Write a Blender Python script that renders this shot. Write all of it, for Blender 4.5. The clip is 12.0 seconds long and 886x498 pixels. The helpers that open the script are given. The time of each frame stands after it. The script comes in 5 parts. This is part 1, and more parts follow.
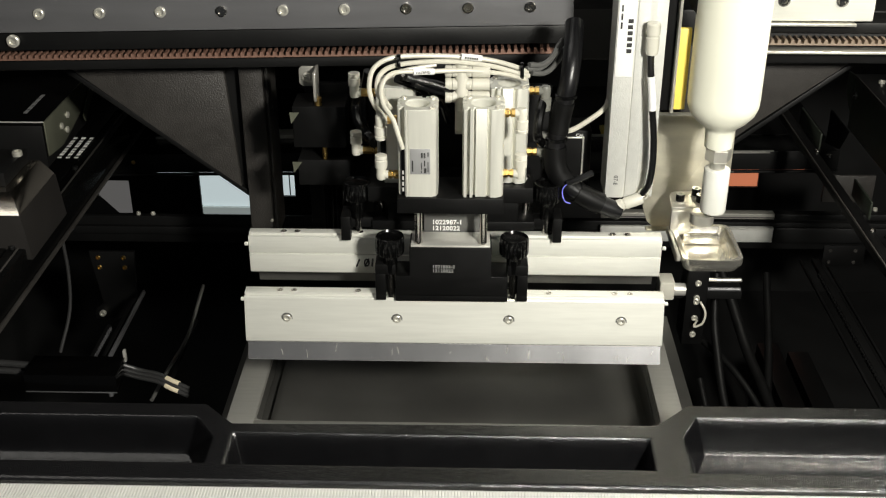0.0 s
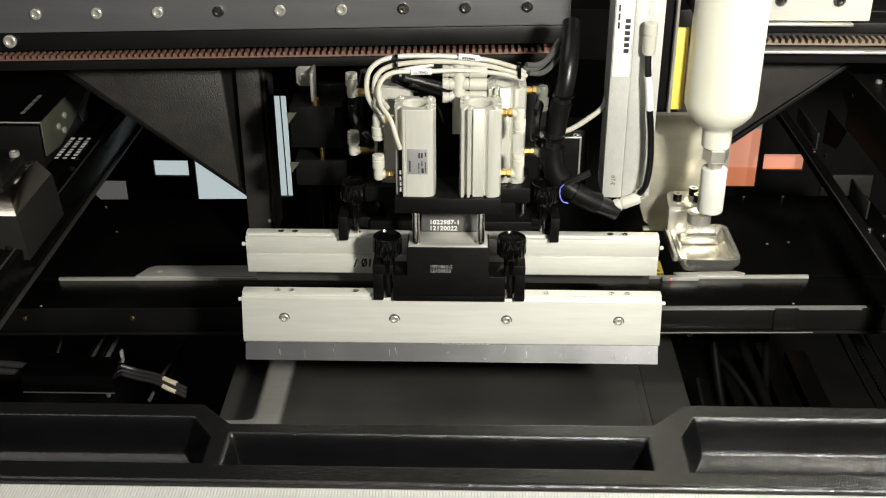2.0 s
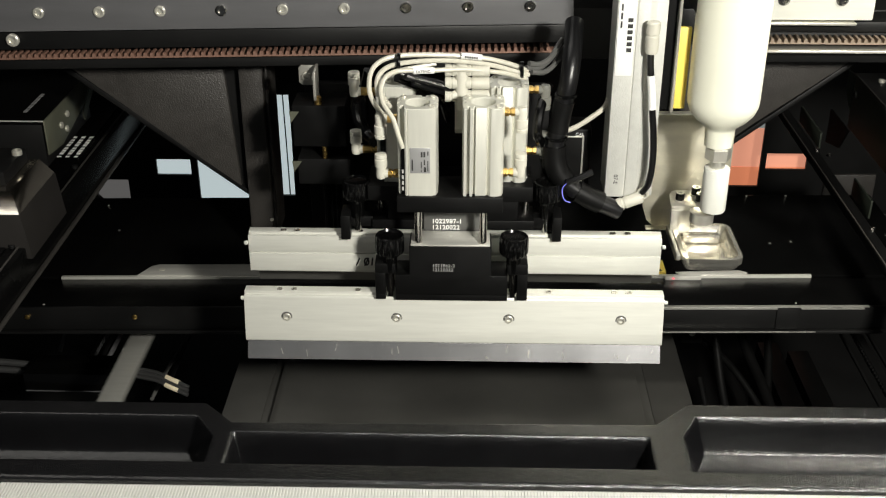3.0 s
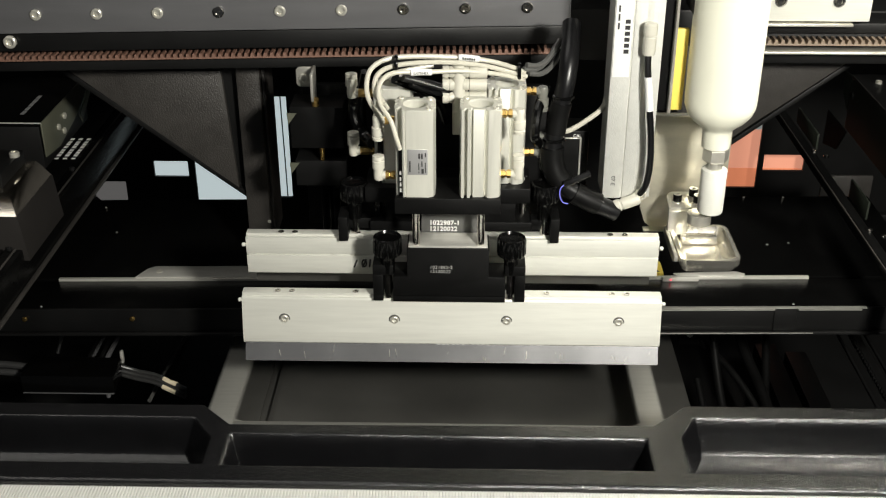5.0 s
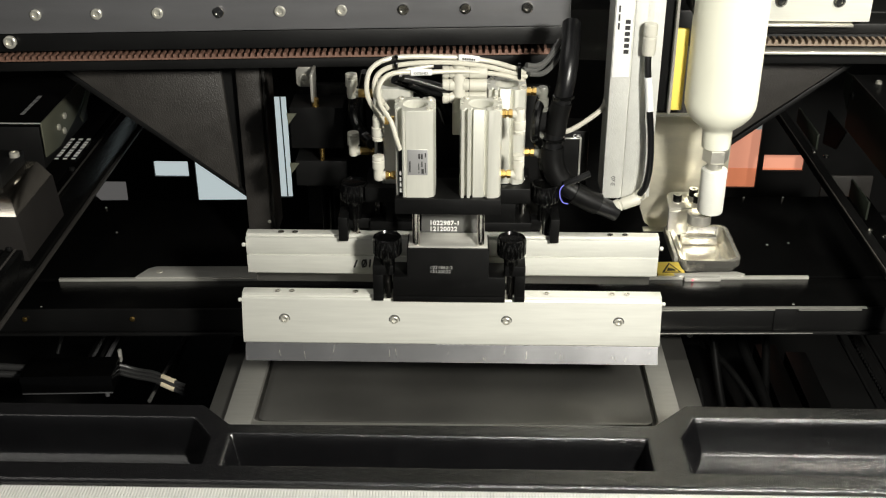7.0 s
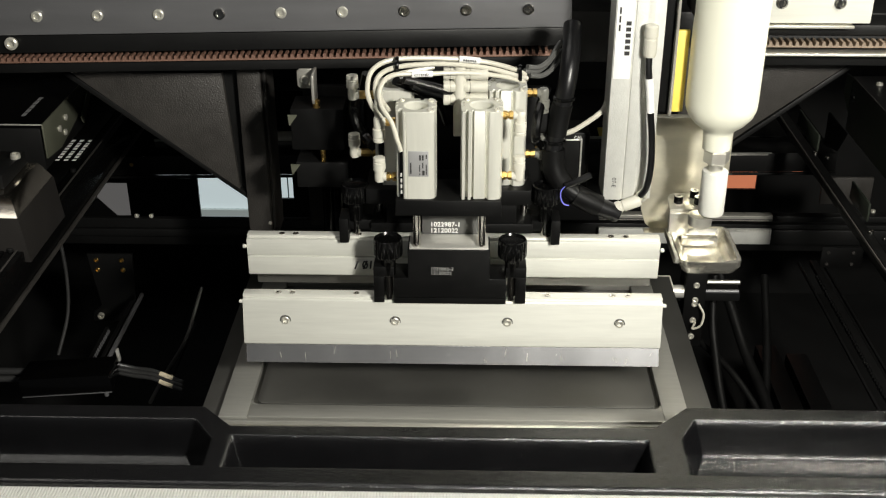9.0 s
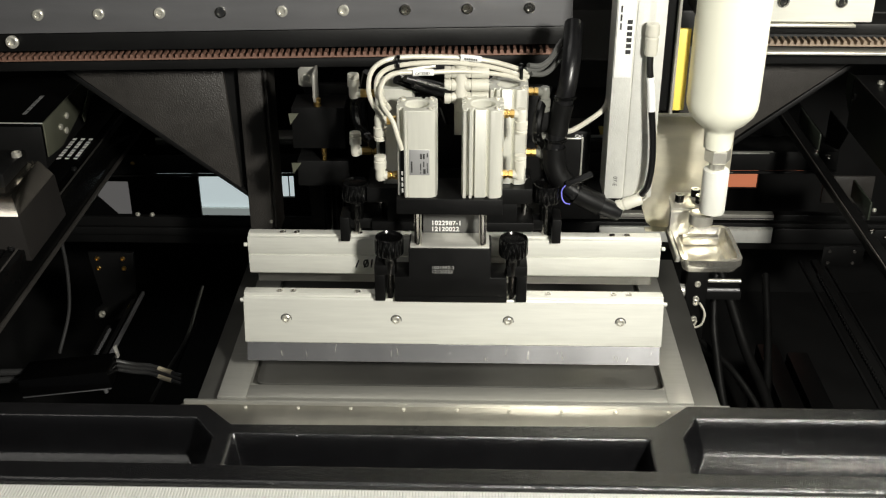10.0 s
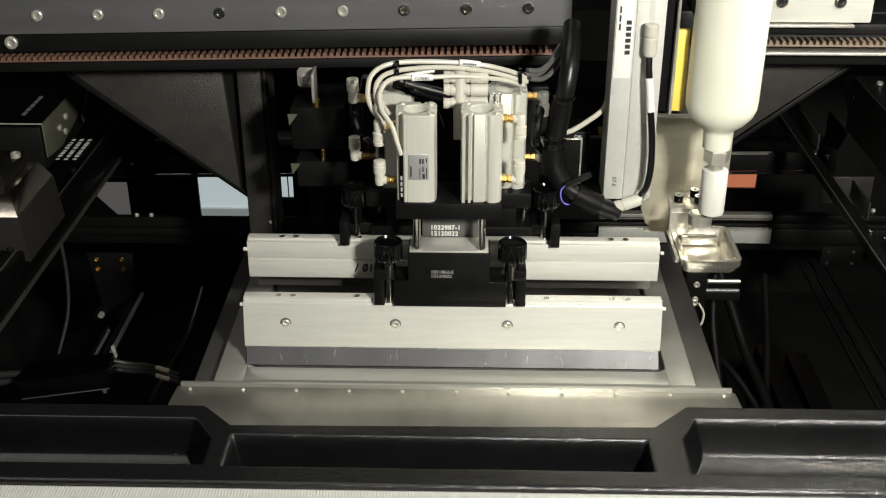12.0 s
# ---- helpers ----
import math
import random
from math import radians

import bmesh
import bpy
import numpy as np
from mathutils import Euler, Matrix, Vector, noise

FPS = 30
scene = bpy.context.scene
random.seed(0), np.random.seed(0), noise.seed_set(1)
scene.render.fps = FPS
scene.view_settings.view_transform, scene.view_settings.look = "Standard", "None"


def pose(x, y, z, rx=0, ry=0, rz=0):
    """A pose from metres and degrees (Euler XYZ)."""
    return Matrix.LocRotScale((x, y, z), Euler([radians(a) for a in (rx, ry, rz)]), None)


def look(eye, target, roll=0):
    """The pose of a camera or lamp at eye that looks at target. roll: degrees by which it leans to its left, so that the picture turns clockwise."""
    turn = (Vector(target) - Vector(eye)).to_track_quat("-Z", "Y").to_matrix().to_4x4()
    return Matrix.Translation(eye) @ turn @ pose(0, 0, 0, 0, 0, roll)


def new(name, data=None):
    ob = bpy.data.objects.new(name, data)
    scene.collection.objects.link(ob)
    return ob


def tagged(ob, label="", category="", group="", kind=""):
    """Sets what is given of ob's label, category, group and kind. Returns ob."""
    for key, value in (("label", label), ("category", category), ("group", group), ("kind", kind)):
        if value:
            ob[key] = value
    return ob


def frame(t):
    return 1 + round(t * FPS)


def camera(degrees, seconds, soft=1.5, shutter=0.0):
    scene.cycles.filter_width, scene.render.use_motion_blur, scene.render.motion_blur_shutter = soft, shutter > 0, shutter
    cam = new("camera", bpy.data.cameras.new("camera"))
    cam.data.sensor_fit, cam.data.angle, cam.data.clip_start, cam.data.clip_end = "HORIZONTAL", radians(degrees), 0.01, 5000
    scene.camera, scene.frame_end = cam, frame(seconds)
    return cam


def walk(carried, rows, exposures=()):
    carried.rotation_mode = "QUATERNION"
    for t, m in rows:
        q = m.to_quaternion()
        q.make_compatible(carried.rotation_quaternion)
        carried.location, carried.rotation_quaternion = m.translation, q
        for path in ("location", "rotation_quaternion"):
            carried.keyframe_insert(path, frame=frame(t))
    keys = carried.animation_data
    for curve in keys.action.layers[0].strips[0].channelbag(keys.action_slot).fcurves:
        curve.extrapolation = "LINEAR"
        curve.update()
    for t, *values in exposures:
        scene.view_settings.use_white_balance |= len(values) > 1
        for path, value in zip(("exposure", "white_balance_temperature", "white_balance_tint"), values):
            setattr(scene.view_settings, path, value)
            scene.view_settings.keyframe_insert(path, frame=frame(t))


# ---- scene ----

# ---------------------------------------------------------------- camera
cam = camera(42.81, 12.0, soft=1.2, shutter=0.5)
EYE = (0.0078, -0.6932, 0.4563)
PITCH, YAW = 62.53, 1.4
# small drift of the held camera: seconds, pan and tilt in tenths of a degree
SHAKE = ((0.0, 0.0, 0.0), (0.5, -0.55, 0.0), (1.0, -0.48, 0.0), (1.5, -1.19, 0.0), (2.0, -1.45, 0.0), (2.5, -1.39, -0.03),
         (3.0, -0.1, -0.49), (3.4, -0.6, -0.2), (4.4, -1.3, 0.2), (5.0, -1.45, 0.29), (5.5, -1.45, 1.15), (6.0, -2.26, 0.43), (6.5, -1.94, 0.37),
         (7.0, -1.45, 0.37), (8.0, -1.2, 0.8), (9.0, -0.97, 1.15), (9.5, -0.87, 0.86), (10.0, -0.42, 0.43), (10.5, -0.48, 0.86),
         (11.0, -0.55, 0.86), (11.5, -1.13, 0.72), (12.0, -0.9, 0.72))
walk(cam, [(t, pose(*EYE, PITCH + 0.1 * tilt, 0, YAW + 0.1 * pan)) for t, pan, tilt in SHAKE],
     [(0.0, 0.0), (10.0, 0.0), (10.5, -0.08), (11.0, -0.2), (12.0, -0.2)])

# ---------------------------------------------------------------- light
world = bpy.data.worlds.new("room")
world.use_nodes = True
scene.world = world
world.node_tree.nodes["Background"].inputs[0].default_value = (0.9, 0.95, 1.0, 1)
world.node_tree.nodes["Background"].inputs[1].default_value = 0.035


def area_lamp(name, eye, target, size, watts, colour):
    data = bpy.data.lights.new(name, "AREA")
    data.shape, data.size, data.energy, data.color = "DISK", size, watts, colour
    ob = new(name, data)
    ob.matrix_world = look(eye, target)
    return ob


area_lamp("work_lamp", (0.36, -0.74, 0.56), (0.05, 0.0, 0.05), 0.10, 13.8, (1.0, 0.97, 0.88))
area_lamp("machine_lamp", (0.40, 0.02, 0.40), (0.12, 0.0, 0.05), 0.07, 1.1, (1.0, 0.96, 0.84))
# added fill, unseen, set where the left block's cap reflects it
area_lamp("overhead_fill", (-0.9, -0.15, 2.1), (-0.1, 0.0, 0.0), 1.5, 9, (1.0, 0.97, 0.9))


# ---------------------------------------------------------------- materials
def material(name, base, rough=0.5, metal=0.0, vary=0.15, scale=60.0, bump=0.0, bump_scale=400.0, stretch=(1, 1, 1), coat=0.0, trans=0.0, spec=0.5, grain=2, deep=0.0009):
    m = bpy.data.materials.new(name)
    m.use_nodes = True
    nt = m.node_tree
    b = nt.nodes["Principled BSDF"]
    co = nt.nodes.new("ShaderNodeTexCoord")
    mp = nt.nodes.new("ShaderNodeMapping")
    mp.inputs["Scale"].default_value = stretch
    nt.links.new(co.outputs["Object"], mp.inputs[0])
    n1 = nt.nodes.new("ShaderNodeTexNoise")
    n1.inputs["Scale"].default_value, n1.inputs["Detail"].default_value = scale, 6
    n2 = nt.nodes.new("ShaderNodeTexNoise")
    n2.inputs["Scale"].default_value, n2.inputs["Detail"].default_value = scale * 0.12, 3
    nt.links.new(mp.outputs[0], n1.inputs[0])
    nt.links.new(co.outputs["Object"], n2.inputs[0])
    add = nt.nodes.new("ShaderNodeMath")
    add.operation = "ADD"
    nt.links.new(n1.outputs[0], add.inputs[0])
    nt.links.new(n2.outputs[0], add.inputs[1])
    ramp = nt.nodes.new("ShaderNodeMapRange")
    ramp.inputs[1].default_value, ramp.inputs[2].default_value = 0.6, 1.4
    nt.links.new(add.outputs[0], ramp.inputs[0])
    mix = nt.nodes.new("ShaderNodeMix")
    mix.data_type = "RGBA"
    lo = [c * (1 - vary) for c in base]
    hi = [min(1, c * (1 + vary)) for c in base]
    mix.inputs[6].default_value, mix.inputs[7].default_value = (*lo, 1), (*hi, 1)
    nt.links.new(ramp.outputs[0], mix.inputs[0])
    nt.links.new(mix.outputs[2], b.inputs["Base Color"])
    rr = nt.nodes.new("ShaderNodeMapRange")
    rr.inputs[3].default_value, rr.inputs[4].default_value = rough * (1 - 0.6 * vary), min(1, rough * (1 + 0.6 * vary))
    nt.links.new(ramp.outputs[0], rr.inputs[0])
    nt.links.new(rr.outputs[0], b.inputs["Roughness"])
    b.inputs["Metallic"].default_value = metal
    b.inputs["Specular IOR Level"].default_value = spec
    b.inputs["Coat Weight"].default_value = coat
    b.inputs["Transmission Weight"].default_value = trans
    if bump:
        n3 = nt.nodes.new("ShaderNodeTexNoise")
        n3.inputs["Scale"].default_value, n3.inputs["Detail"].default_value = bump_scale, grain
        nt.links.new(mp.outputs[0], n3.inputs[0])
        bp = nt.nodes.new("ShaderNodeBump")
        bp.inputs["Strength"].default_value, bp.inputs["Distance"].default_value = bump, deep
        nt.links.new(n3.outputs[0], bp.inputs["Height"])
        nt.links.new(bp.outputs[0], b.inputs["Normal"])
    return m


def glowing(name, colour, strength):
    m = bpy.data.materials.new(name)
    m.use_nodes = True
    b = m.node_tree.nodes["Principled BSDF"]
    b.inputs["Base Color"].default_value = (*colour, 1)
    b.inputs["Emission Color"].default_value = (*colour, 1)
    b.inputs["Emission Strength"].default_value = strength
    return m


ALU = material("anodised_aluminium", (0.70, 0.70, 0.64), 0.42, 0.25, 0.09, 30, 0.06, 500, (1, 14, 14))
CYL = material("extruded_aluminium", (0.66, 0.655, 0.585), 0.36, 0.35, 0.06, 40, 0.05, 600, (12, 12, 1))
CUP = material("dull_polished_cup", (0.88, 0.84, 0.75), 0.21, 0.92, 0.16, 110, 0.14, 240)
LEDGE = material("pale_steel_ledge", (0.66, 0.65, 0.60), 0.34, 0.45, 0.14, 30, 0.05, 300, (1, 8, 1))
PROFILE = material("grey_aluminium", (0.66, 0.66, 0.62), 0.45, 0.3, 0.08, 200, 0.25, 900)
APRON = material("brushed_apron_steel", (0.42, 0.405, 0.36), 0.40, 0.92, 0.22, 18, 0.05, 300, (3, 1, 1))
STEEL = material("ground_steel", (0.46, 0.455, 0.42), 0.34, 0.66, 0.08, 50, 0.05, 300, (1, 9, 1))
TABLE = material("dull_steel_plate", (0.20, 0.197, 0.183), 0.42, 0.84, 0.28, 14, 0.05, 400)
BLADE = material("spring_steel_blade", (0.62, 0.62, 0.63), 0.24, 0.92, 0.16, 14, stretch=(2, 2, 1))
STAINLESS = material("stainless_steel", (0.72, 0.70, 0.63), 0.30, 0.75, 0.10, 80, 0.06, 300)
SHEET = material("brushed_stainless_sheet", (0.74, 0.70, 0.56), 0.34, 0.62, 0.24, 30, 0.10, 130, (1, 1, 3))
CHROME = material("polished_shaft", (0.62, 0.60, 0.56), 0.16, 1.0, 0.05, 60)
SCREW = material("bright_screw", (0.72, 0.70, 0.62), 0.30, 0.6, 0.10, 300)
BRASS = material("brass", (0.72, 0.48, 0.16), 0.28, 1.0, 0.10, 200)
BLACK = material("black_anodised", (0.0036, 0.0036, 0.0036), 0.48, 0.0, 0.25, 80, 0.05, 900, spec=0.18)
PAINT = material("black_wrinkle_paint", (0.038, 0.035, 0.032), 0.46, 0.0, 0.25, 120, 0.6, 700)
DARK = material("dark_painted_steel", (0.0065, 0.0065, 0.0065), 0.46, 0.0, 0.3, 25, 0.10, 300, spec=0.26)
GLOSS = material("glossy_black_sheet", (0.0026, 0.0026, 0.0026), 0.24, 0.0, 0.3, 15, spec=0.22)
RAILMAT = material("black_grained_casting", (0.0034, 0.0034, 0.0039), 0.24, 0.0, 0.2, 90, 0.42, 1050, spec=0.9, grain=1, deep=0.0010)
BLOCK = material("smooth_iron", (0.036, 0.033, 0.031), 0.40, 0.4, 0.16, 40, 0.05, 300)
CAPMETAL = material("highlight_cap_metal", (0.85, 0.78, 0.68), 0.20, 1.0, 0.15, 60, 0.06, 300)
OLIVE = material("olive_passivated_steel", (0.15, 0.155, 0.115), 0.42, 0.45, 0.2, 40, 0.06, 300)
PLATE = material("grey_painted_plate", (0.10, 0.10, 0.095), 0.5, 0.1, 0.1, 60)
BEAM = material("grey_steel_beam", (0.18, 0.18, 0.187), 0.42, 0.45, 0.14, 12, 0.06, 400, (1, 8, 8))
KNOB = material("black_plastic_knob", (0.0022, 0.0022, 0.0022), 0.18, 0.0, 0.1, 200, spec=0.42)
RUBBER = material("black_cable_sleeve", (0.004, 0.004, 0.0045), 0.32, 0.0, 0.3, 150, 0.15, 500)
BELT = material("brown_timing_belt", (0.19, 0.105, 0.075), 0.6, 0.0, 0.2, 100, 0.2, 500)
DULLBELT = material("greyish_timing_belt", (0.20, 0.155, 0.115), 0.5, 0.0, 0.2, 100, 0.2, 500)
WHITE = material("white_plastic", (0.58, 0.565, 0.49), 0.35, 0.0, 0.04, 100)
TUBE = material("white_air_tube", (0.55, 0.53, 0.45), 0.32, 0.0, 0.06, 100)
CLEAR = material("smoky_clear_plastic", (0.16, 0.16, 0.14), 0.25, 0.0, 0.15, 100)
GREYTUBE = material("grey_air_tube", (0.10, 0.10, 0.095), 0.35, 0.0, 0.1, 100)
BOTTLE = material("milky_polyethylene", (0.80, 0.795, 0.67), 0.38, 0.0, 0.04, 25)
SLEEVE = material("white_nylon", (0.76, 0.76, 0.70), 0.4, 0.0, 0.04, 60)
YELLOW = material("yellow_paint", (0.84, 0.65, 0.12), 0.45, 0.0, 0.05, 80)
PAPER = material("white_label", (0.82, 0.82, 0.80), 0.6, 0.0, 0.03, 80)
FOIL = material("silver_label", (0.36, 0.36, 0.36), 0.4, 0.3, 0.05, 80)
INK = material("black_print", (0.02, 0.02, 0.02), 0.6)
GREYINK = material("grey_engraving", (0.42, 0.42, 0.40), 0.6)
WHITEINK = material("white_print", (0.85, 0.85, 0.82), 0.6)
RIBBED = material("ribbed_white_plastic", (0.60, 0.60, 0.57), 0.5, 0.0, 0.06, 50)
GREEN = material("dull_green_panel", (0.038, 0.046, 0.034), 0.5, 0.0, 0.15, 20)
SENSOR = material("black_sensor_case", (0.002, 0.002, 0.002), 0.16, 0.0, 0.2, 60, spec=0.3)
BLUEWIRE = material("blue_wire", (0.22, 0.22, 0.85), 0.3)
PIT = material("matt_black_floor", (0.011, 0.011, 0.011), 0.75, 0.0, 0.3, 25, 0.1, 300, spec=0.12)
TAN = material("tan_cable_marker", (0.82, 0.72, 0.52), 0.5, 0.0, 0.06, 100)
CORD = material("dark_grey_cord", (0.035, 0.035, 0.035), 0.4, 0.0, 0.1, 100)
# backdrops: the light on them is put in as glow, weaker where dim
PALE = glowing("pale_backdrop_glow", (0.56, 0.65, 0.66), 0.82)
PALELOW = glowing("pale_sill_glow", (0.48, 0.54, 0.52), 0.40)
DIMGREY = glowing("dim_grey_glow", (0.30, 0.29, 0.28), 0.30)
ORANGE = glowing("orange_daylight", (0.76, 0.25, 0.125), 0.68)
PEACH = glowing("pale_orange_backdrop_glow", (0.80, 0.34, 0.22), 0.74)
REDLED = glowing("red_led", (1.0, 0.08, 0.12), 2.0)


# ---------------------------------------------------------------- building helpers
BASE = {}


def thing(name, base, label, category, group="", kind=""):
    ob = new(name)
    ob.location = base
    ob.empty_display_size = 0.01
    BASE[ob.name] = Vector(base)
    return tagged(ob, label, category, group, kind)


def finish(bm, name, material_, origin, smooth=35):
    bmesh.ops.recalc_face_normals(bm, faces=bm.faces)
    bmesh.ops.translate(bm, verts=bm.verts, vec=-Vector(origin))
    me = bpy.data.meshes.new(name)
    bm.to_mesh(me)
    bm.free()
    me.shade_smooth()
    me.set_sharp_from_angle(angle=radians(smooth))
    me.materials.append(material_)
    return me


def part(name, bm, material_, parent, label=""):
    base = BASE[parent.name]
    ob = new(name, finish(bm, name, material_, base))
    ob.parent = parent
    BASE[ob.name] = base
    if label:
        ob["label"] = label
    return ob


def again(ob, dx=0.0, dy=0.0, dz=0.0, parent=None):
    """Another part on the same mesh, shifted."""
    o = new(ob.name.split(".")[0], ob.data)
    o.parent = parent or ob.parent
    o.location = Vector(ob.location) + Vector((dx, dy, dz))
    BASE[o.name] = BASE[ob.name]
    return o


def solid(name, bm, material_, label, category, group="", kind=""):
    """A thing of one mesh with its origin at its base."""
    co = [v.co for v in bm.verts]
    base = Vector((sum(c.x for c in co) / len(co), sum(c.y for c in co) / len(co), min(c.z for c in co)))
    ob = new(name, finish(bm, name, material_, base))
    ob.location = base
    BASE[ob.name] = base
    return tagged(ob, label, category, group, kind)


def merge(bm, other):
    me = bpy.data.meshes.new("tmp")
    other.to_mesh(me)
    other.free()
    bm.from_mesh(me)
    bpy.data.meshes.remove(me)
    return bm


def B():
    return bmesh.new()


def box(bm, x0, x1, y0, y1, z0, z1, bevel=0.0005, m=None):
    t = bmesh.new()
    bmesh.ops.create_cube(t, size=1.0)
    bmesh.ops.scale(t, vec=(x1 - x0, y1 - y0, z1 - z0), verts=t.verts)
    if bevel:
        bmesh.ops.bevel(t, geom=t.edges[:], offset=bevel, segments=2, profile=0.5, affect="EDGES")
    bmesh.ops.translate(t, vec=((x0 + x1) / 2, (y0 + y1) / 2, (z0 + z1) / 2), verts=t.verts)
    if m is not None:
        bmesh.ops.transform(t, matrix=m, verts=t.verts)
    return merge(bm, t)


def prism(bm, pts, axis, a, b, bevel=0.0):
    """A polygon of the two other axes, drawn out along axis from a to b."""
    t = bmesh.new()
    def put(p, q):
        return {"x": (q, p[0], p[1]), "y": (p[0], q, p[1]), "z": (p[0], p[1], q)}[axis]
    lo = [t.verts.new(put(p, a)) for p in pts]
    hi = [t.verts.new(put(p, b)) for p in pts]
    t.faces.new(lo)
    t.faces.new(hi[::-1])
    n = len(pts)
    for i in range(n):
        t.faces.new((lo[i], hi[i], hi[(i + 1) % n], lo[(i + 1) % n]))
    bmesh.ops.recalc_face_normals(t, faces=t.faces)
    if bevel:
        bmesh.ops.bevel(t, geom=t.edges[:], offset=bevel, segments=2, profile=0.5, affect="EDGES")
    return merge(bm, t)


def lathe(bm, profile, at, axis="z", seg=28, flute=0, depth=0.0, frm=None):
    """Turned body: profile of (radius, height); flute cuts grooves in the ring."""
    t = bmesh.new()
    rings = []
    for r, h in profile:
        ring = []
        for k in range(seg):
            a = 2 * math.pi * k / seg
            rr = r - (depth if flute and k % (seg // flute) < (seg // flute) / 2 and r > frm else 0.0)
            c, s = rr * math.cos(a), rr * math.sin(a)
            ring.append(t.verts.new({"z": (c, s, h), "x": (h, c, s), "y": (c, h, s)}[axis]))
        rings.append(ring)
    for p, q in zip(rings, rings[1:]):
        for k in range(seg):
            t.faces.new((p[k], p[(k + 1) % seg], q[(k + 1) % seg], q[k]))
    t.faces.new(rings[0])
    t.faces.new(rings[-1][::-1])
    bmesh.ops.translate(t, vec=at, verts=t.verts)
    return merge(bm, t)


def rod(bm, at, axis, r, length, seg=20, bevel=0.0004):
    return lathe(bm, [(r - bevel, 0), (r, bevel), (r, length - bevel), (r - bevel, length)], at, axis, seg)


def smooth_path(points, steps=8):
    p = [Vector(q) for q in points]
    p = [p[0] * 2 - p[1]] + p + [p[-1] * 2 - p[-2]]
    out = []
    for i in range(1, len(p) - 2):
        for k in range(steps):
            u = k / steps
            a, b, c, d = p[i - 1], p[i], p[i + 1], p[i + 2]
            out.append(0.5 * ((2 * b) + (c - a) * u + (2 * a - 5 * b + 4 * c - d) * u * u + (3 * b - a - 3 * c + d) * u ** 3))
    return out + [p[-2]]


def tube(bm, points, r, seg=10, steps=8):
    pts = smooth_path(points, steps)
    up = Vector((0.13, 0.31, 0.94)).normalized()
    rings = []
    for i, q in enumerate(pts):
        d = (pts[min(i + 1, len(pts) - 1)] - pts[max(i - 1, 0)]).normalized()
        s = d.cross(up).normalized()
        up = s.cross(d).normalized()
        rings.append([bm.verts.new(q + r * (math.cos(2 * math.pi * k / seg) * s + math.sin(2 * math.pi * k / seg) * up)) for k in range(seg)])
    for p, q in zip(rings, rings[1:]):
        for k in range(seg):
            bm.faces.new((p[k], p[(k + 1) % seg], q[(k + 1) % seg], q[k]))
    bm.faces.new(rings[0])
    bm.faces.new(rings[-1][::-1])
    return bm


def socket_screw(bm, at, axis, r, h, out=1):
    """Cap screw head with a hollow hexagon; out: the way in which it faces along the axis."""
    return lathe(bm, [(r, 0), (r, out * h * 0.8), (r * 0.85, out * h), (r * 0.55, out * h), (r * 0.5, out * h * 0.35), (r * 0.1, out * h * 0.3)], at, axis, 18)


def text_mesh(name, words, size, m, material_, parent, spacing=1.0, bold=0.0):
    cu = bpy.data.curves.new(name, "FONT")
    cu.body, cu.size, cu.extrude, cu.offset, cu.space_character = words, size, 0.00008, bold, spacing
    cu.align_x = "LEFT"
    tmp = bpy.data.objects.new("tmp", cu)
    me = bpy.data.meshes.new_from_object(tmp)
    bpy.data.objects.remove(tmp)
    me.transform(m)
    me.transform(Matrix.Translation(-BASE[parent.name]))
    me.materials.clear()
    me.materials.append(material_)
    ob = new(name, me)
    ob.parent = parent
    BASE[ob.name] = BASE[parent.name]
    return ob


MOVING = {"head": [], "table": [], "pallet": [], "gantry": [], "carriage": [], "sensor": []}

# ---------------------------------------------------------------- enclosure
floor_ = solid("floor", box(B(), -0.72, 0.72, -0.15, 0.95, -0.36, -0.34, 0), PIT, "dark painted steel machine floor pan", "floor", kind="structure")
solid("wall_left", box(B(), -0.74, -0.72, -0.15, 0.95, -0.34, 0.62, 0), DARK, "dark steel side wall of the machine", "wall", kind="structure")
solid("wall_right", box(B(), 0.72, 0.74, -0.15, 0.95, -0.34, 0.62, 0), DARK, "dark steel side wall of the machine", "wall", kind="structure")
solid("ceiling", box(B(), -0.74, 0.74, 0.12, 0.95, 0.62, 0.64, 0), DARK, "dark steel machine roof", "ceiling", kind="structure")

# rear wall with openings; glowing backdrops behind stand in for lit surfaces
RY = 0.72
holes = [(-0.4184, -0.3713, -0.1700, -0.1470), (-0.3620, -0.2910, -0.2298, -0.1394), (-0.2620, -0.2305, -0.1995, -0.0531),
         (-0.5050, -0.4600, -0.2290, -0.1780), (0.3430, 0.4012, -0.1787, -0.0819), (0.4085, 0.4625, -0.1535, -0.1302)]


def rear_wall():
    xs = sorted({-0.72, 0.72, *[h[0] for h in holes], *[h[1] for h in holes]})
    zs = sorted({-0.34, 0.62, *[h[2] for h in holes], *[h[3] for h in holes]})
    bm = B()
    for xa, xb in zip(xs, xs[1:]):
        for za, zb in zip(zs, zs[1:]):
            mx, mz = (xa + xb) / 2, (za + zb) / 2
            if not any(h[0] < mx < h[1] and h[2] < mz < h[3] for h in holes):
                box(bm, xa, xb, RY, RY + 0.004, za, zb, 0)
    bmesh.ops.remove_doubles(bm, verts=bm.verts, dist=1e-5)
    return solid("wall_rear", bm, DARK, "dark steel rear wall with small openings", "wall", kind="structure")


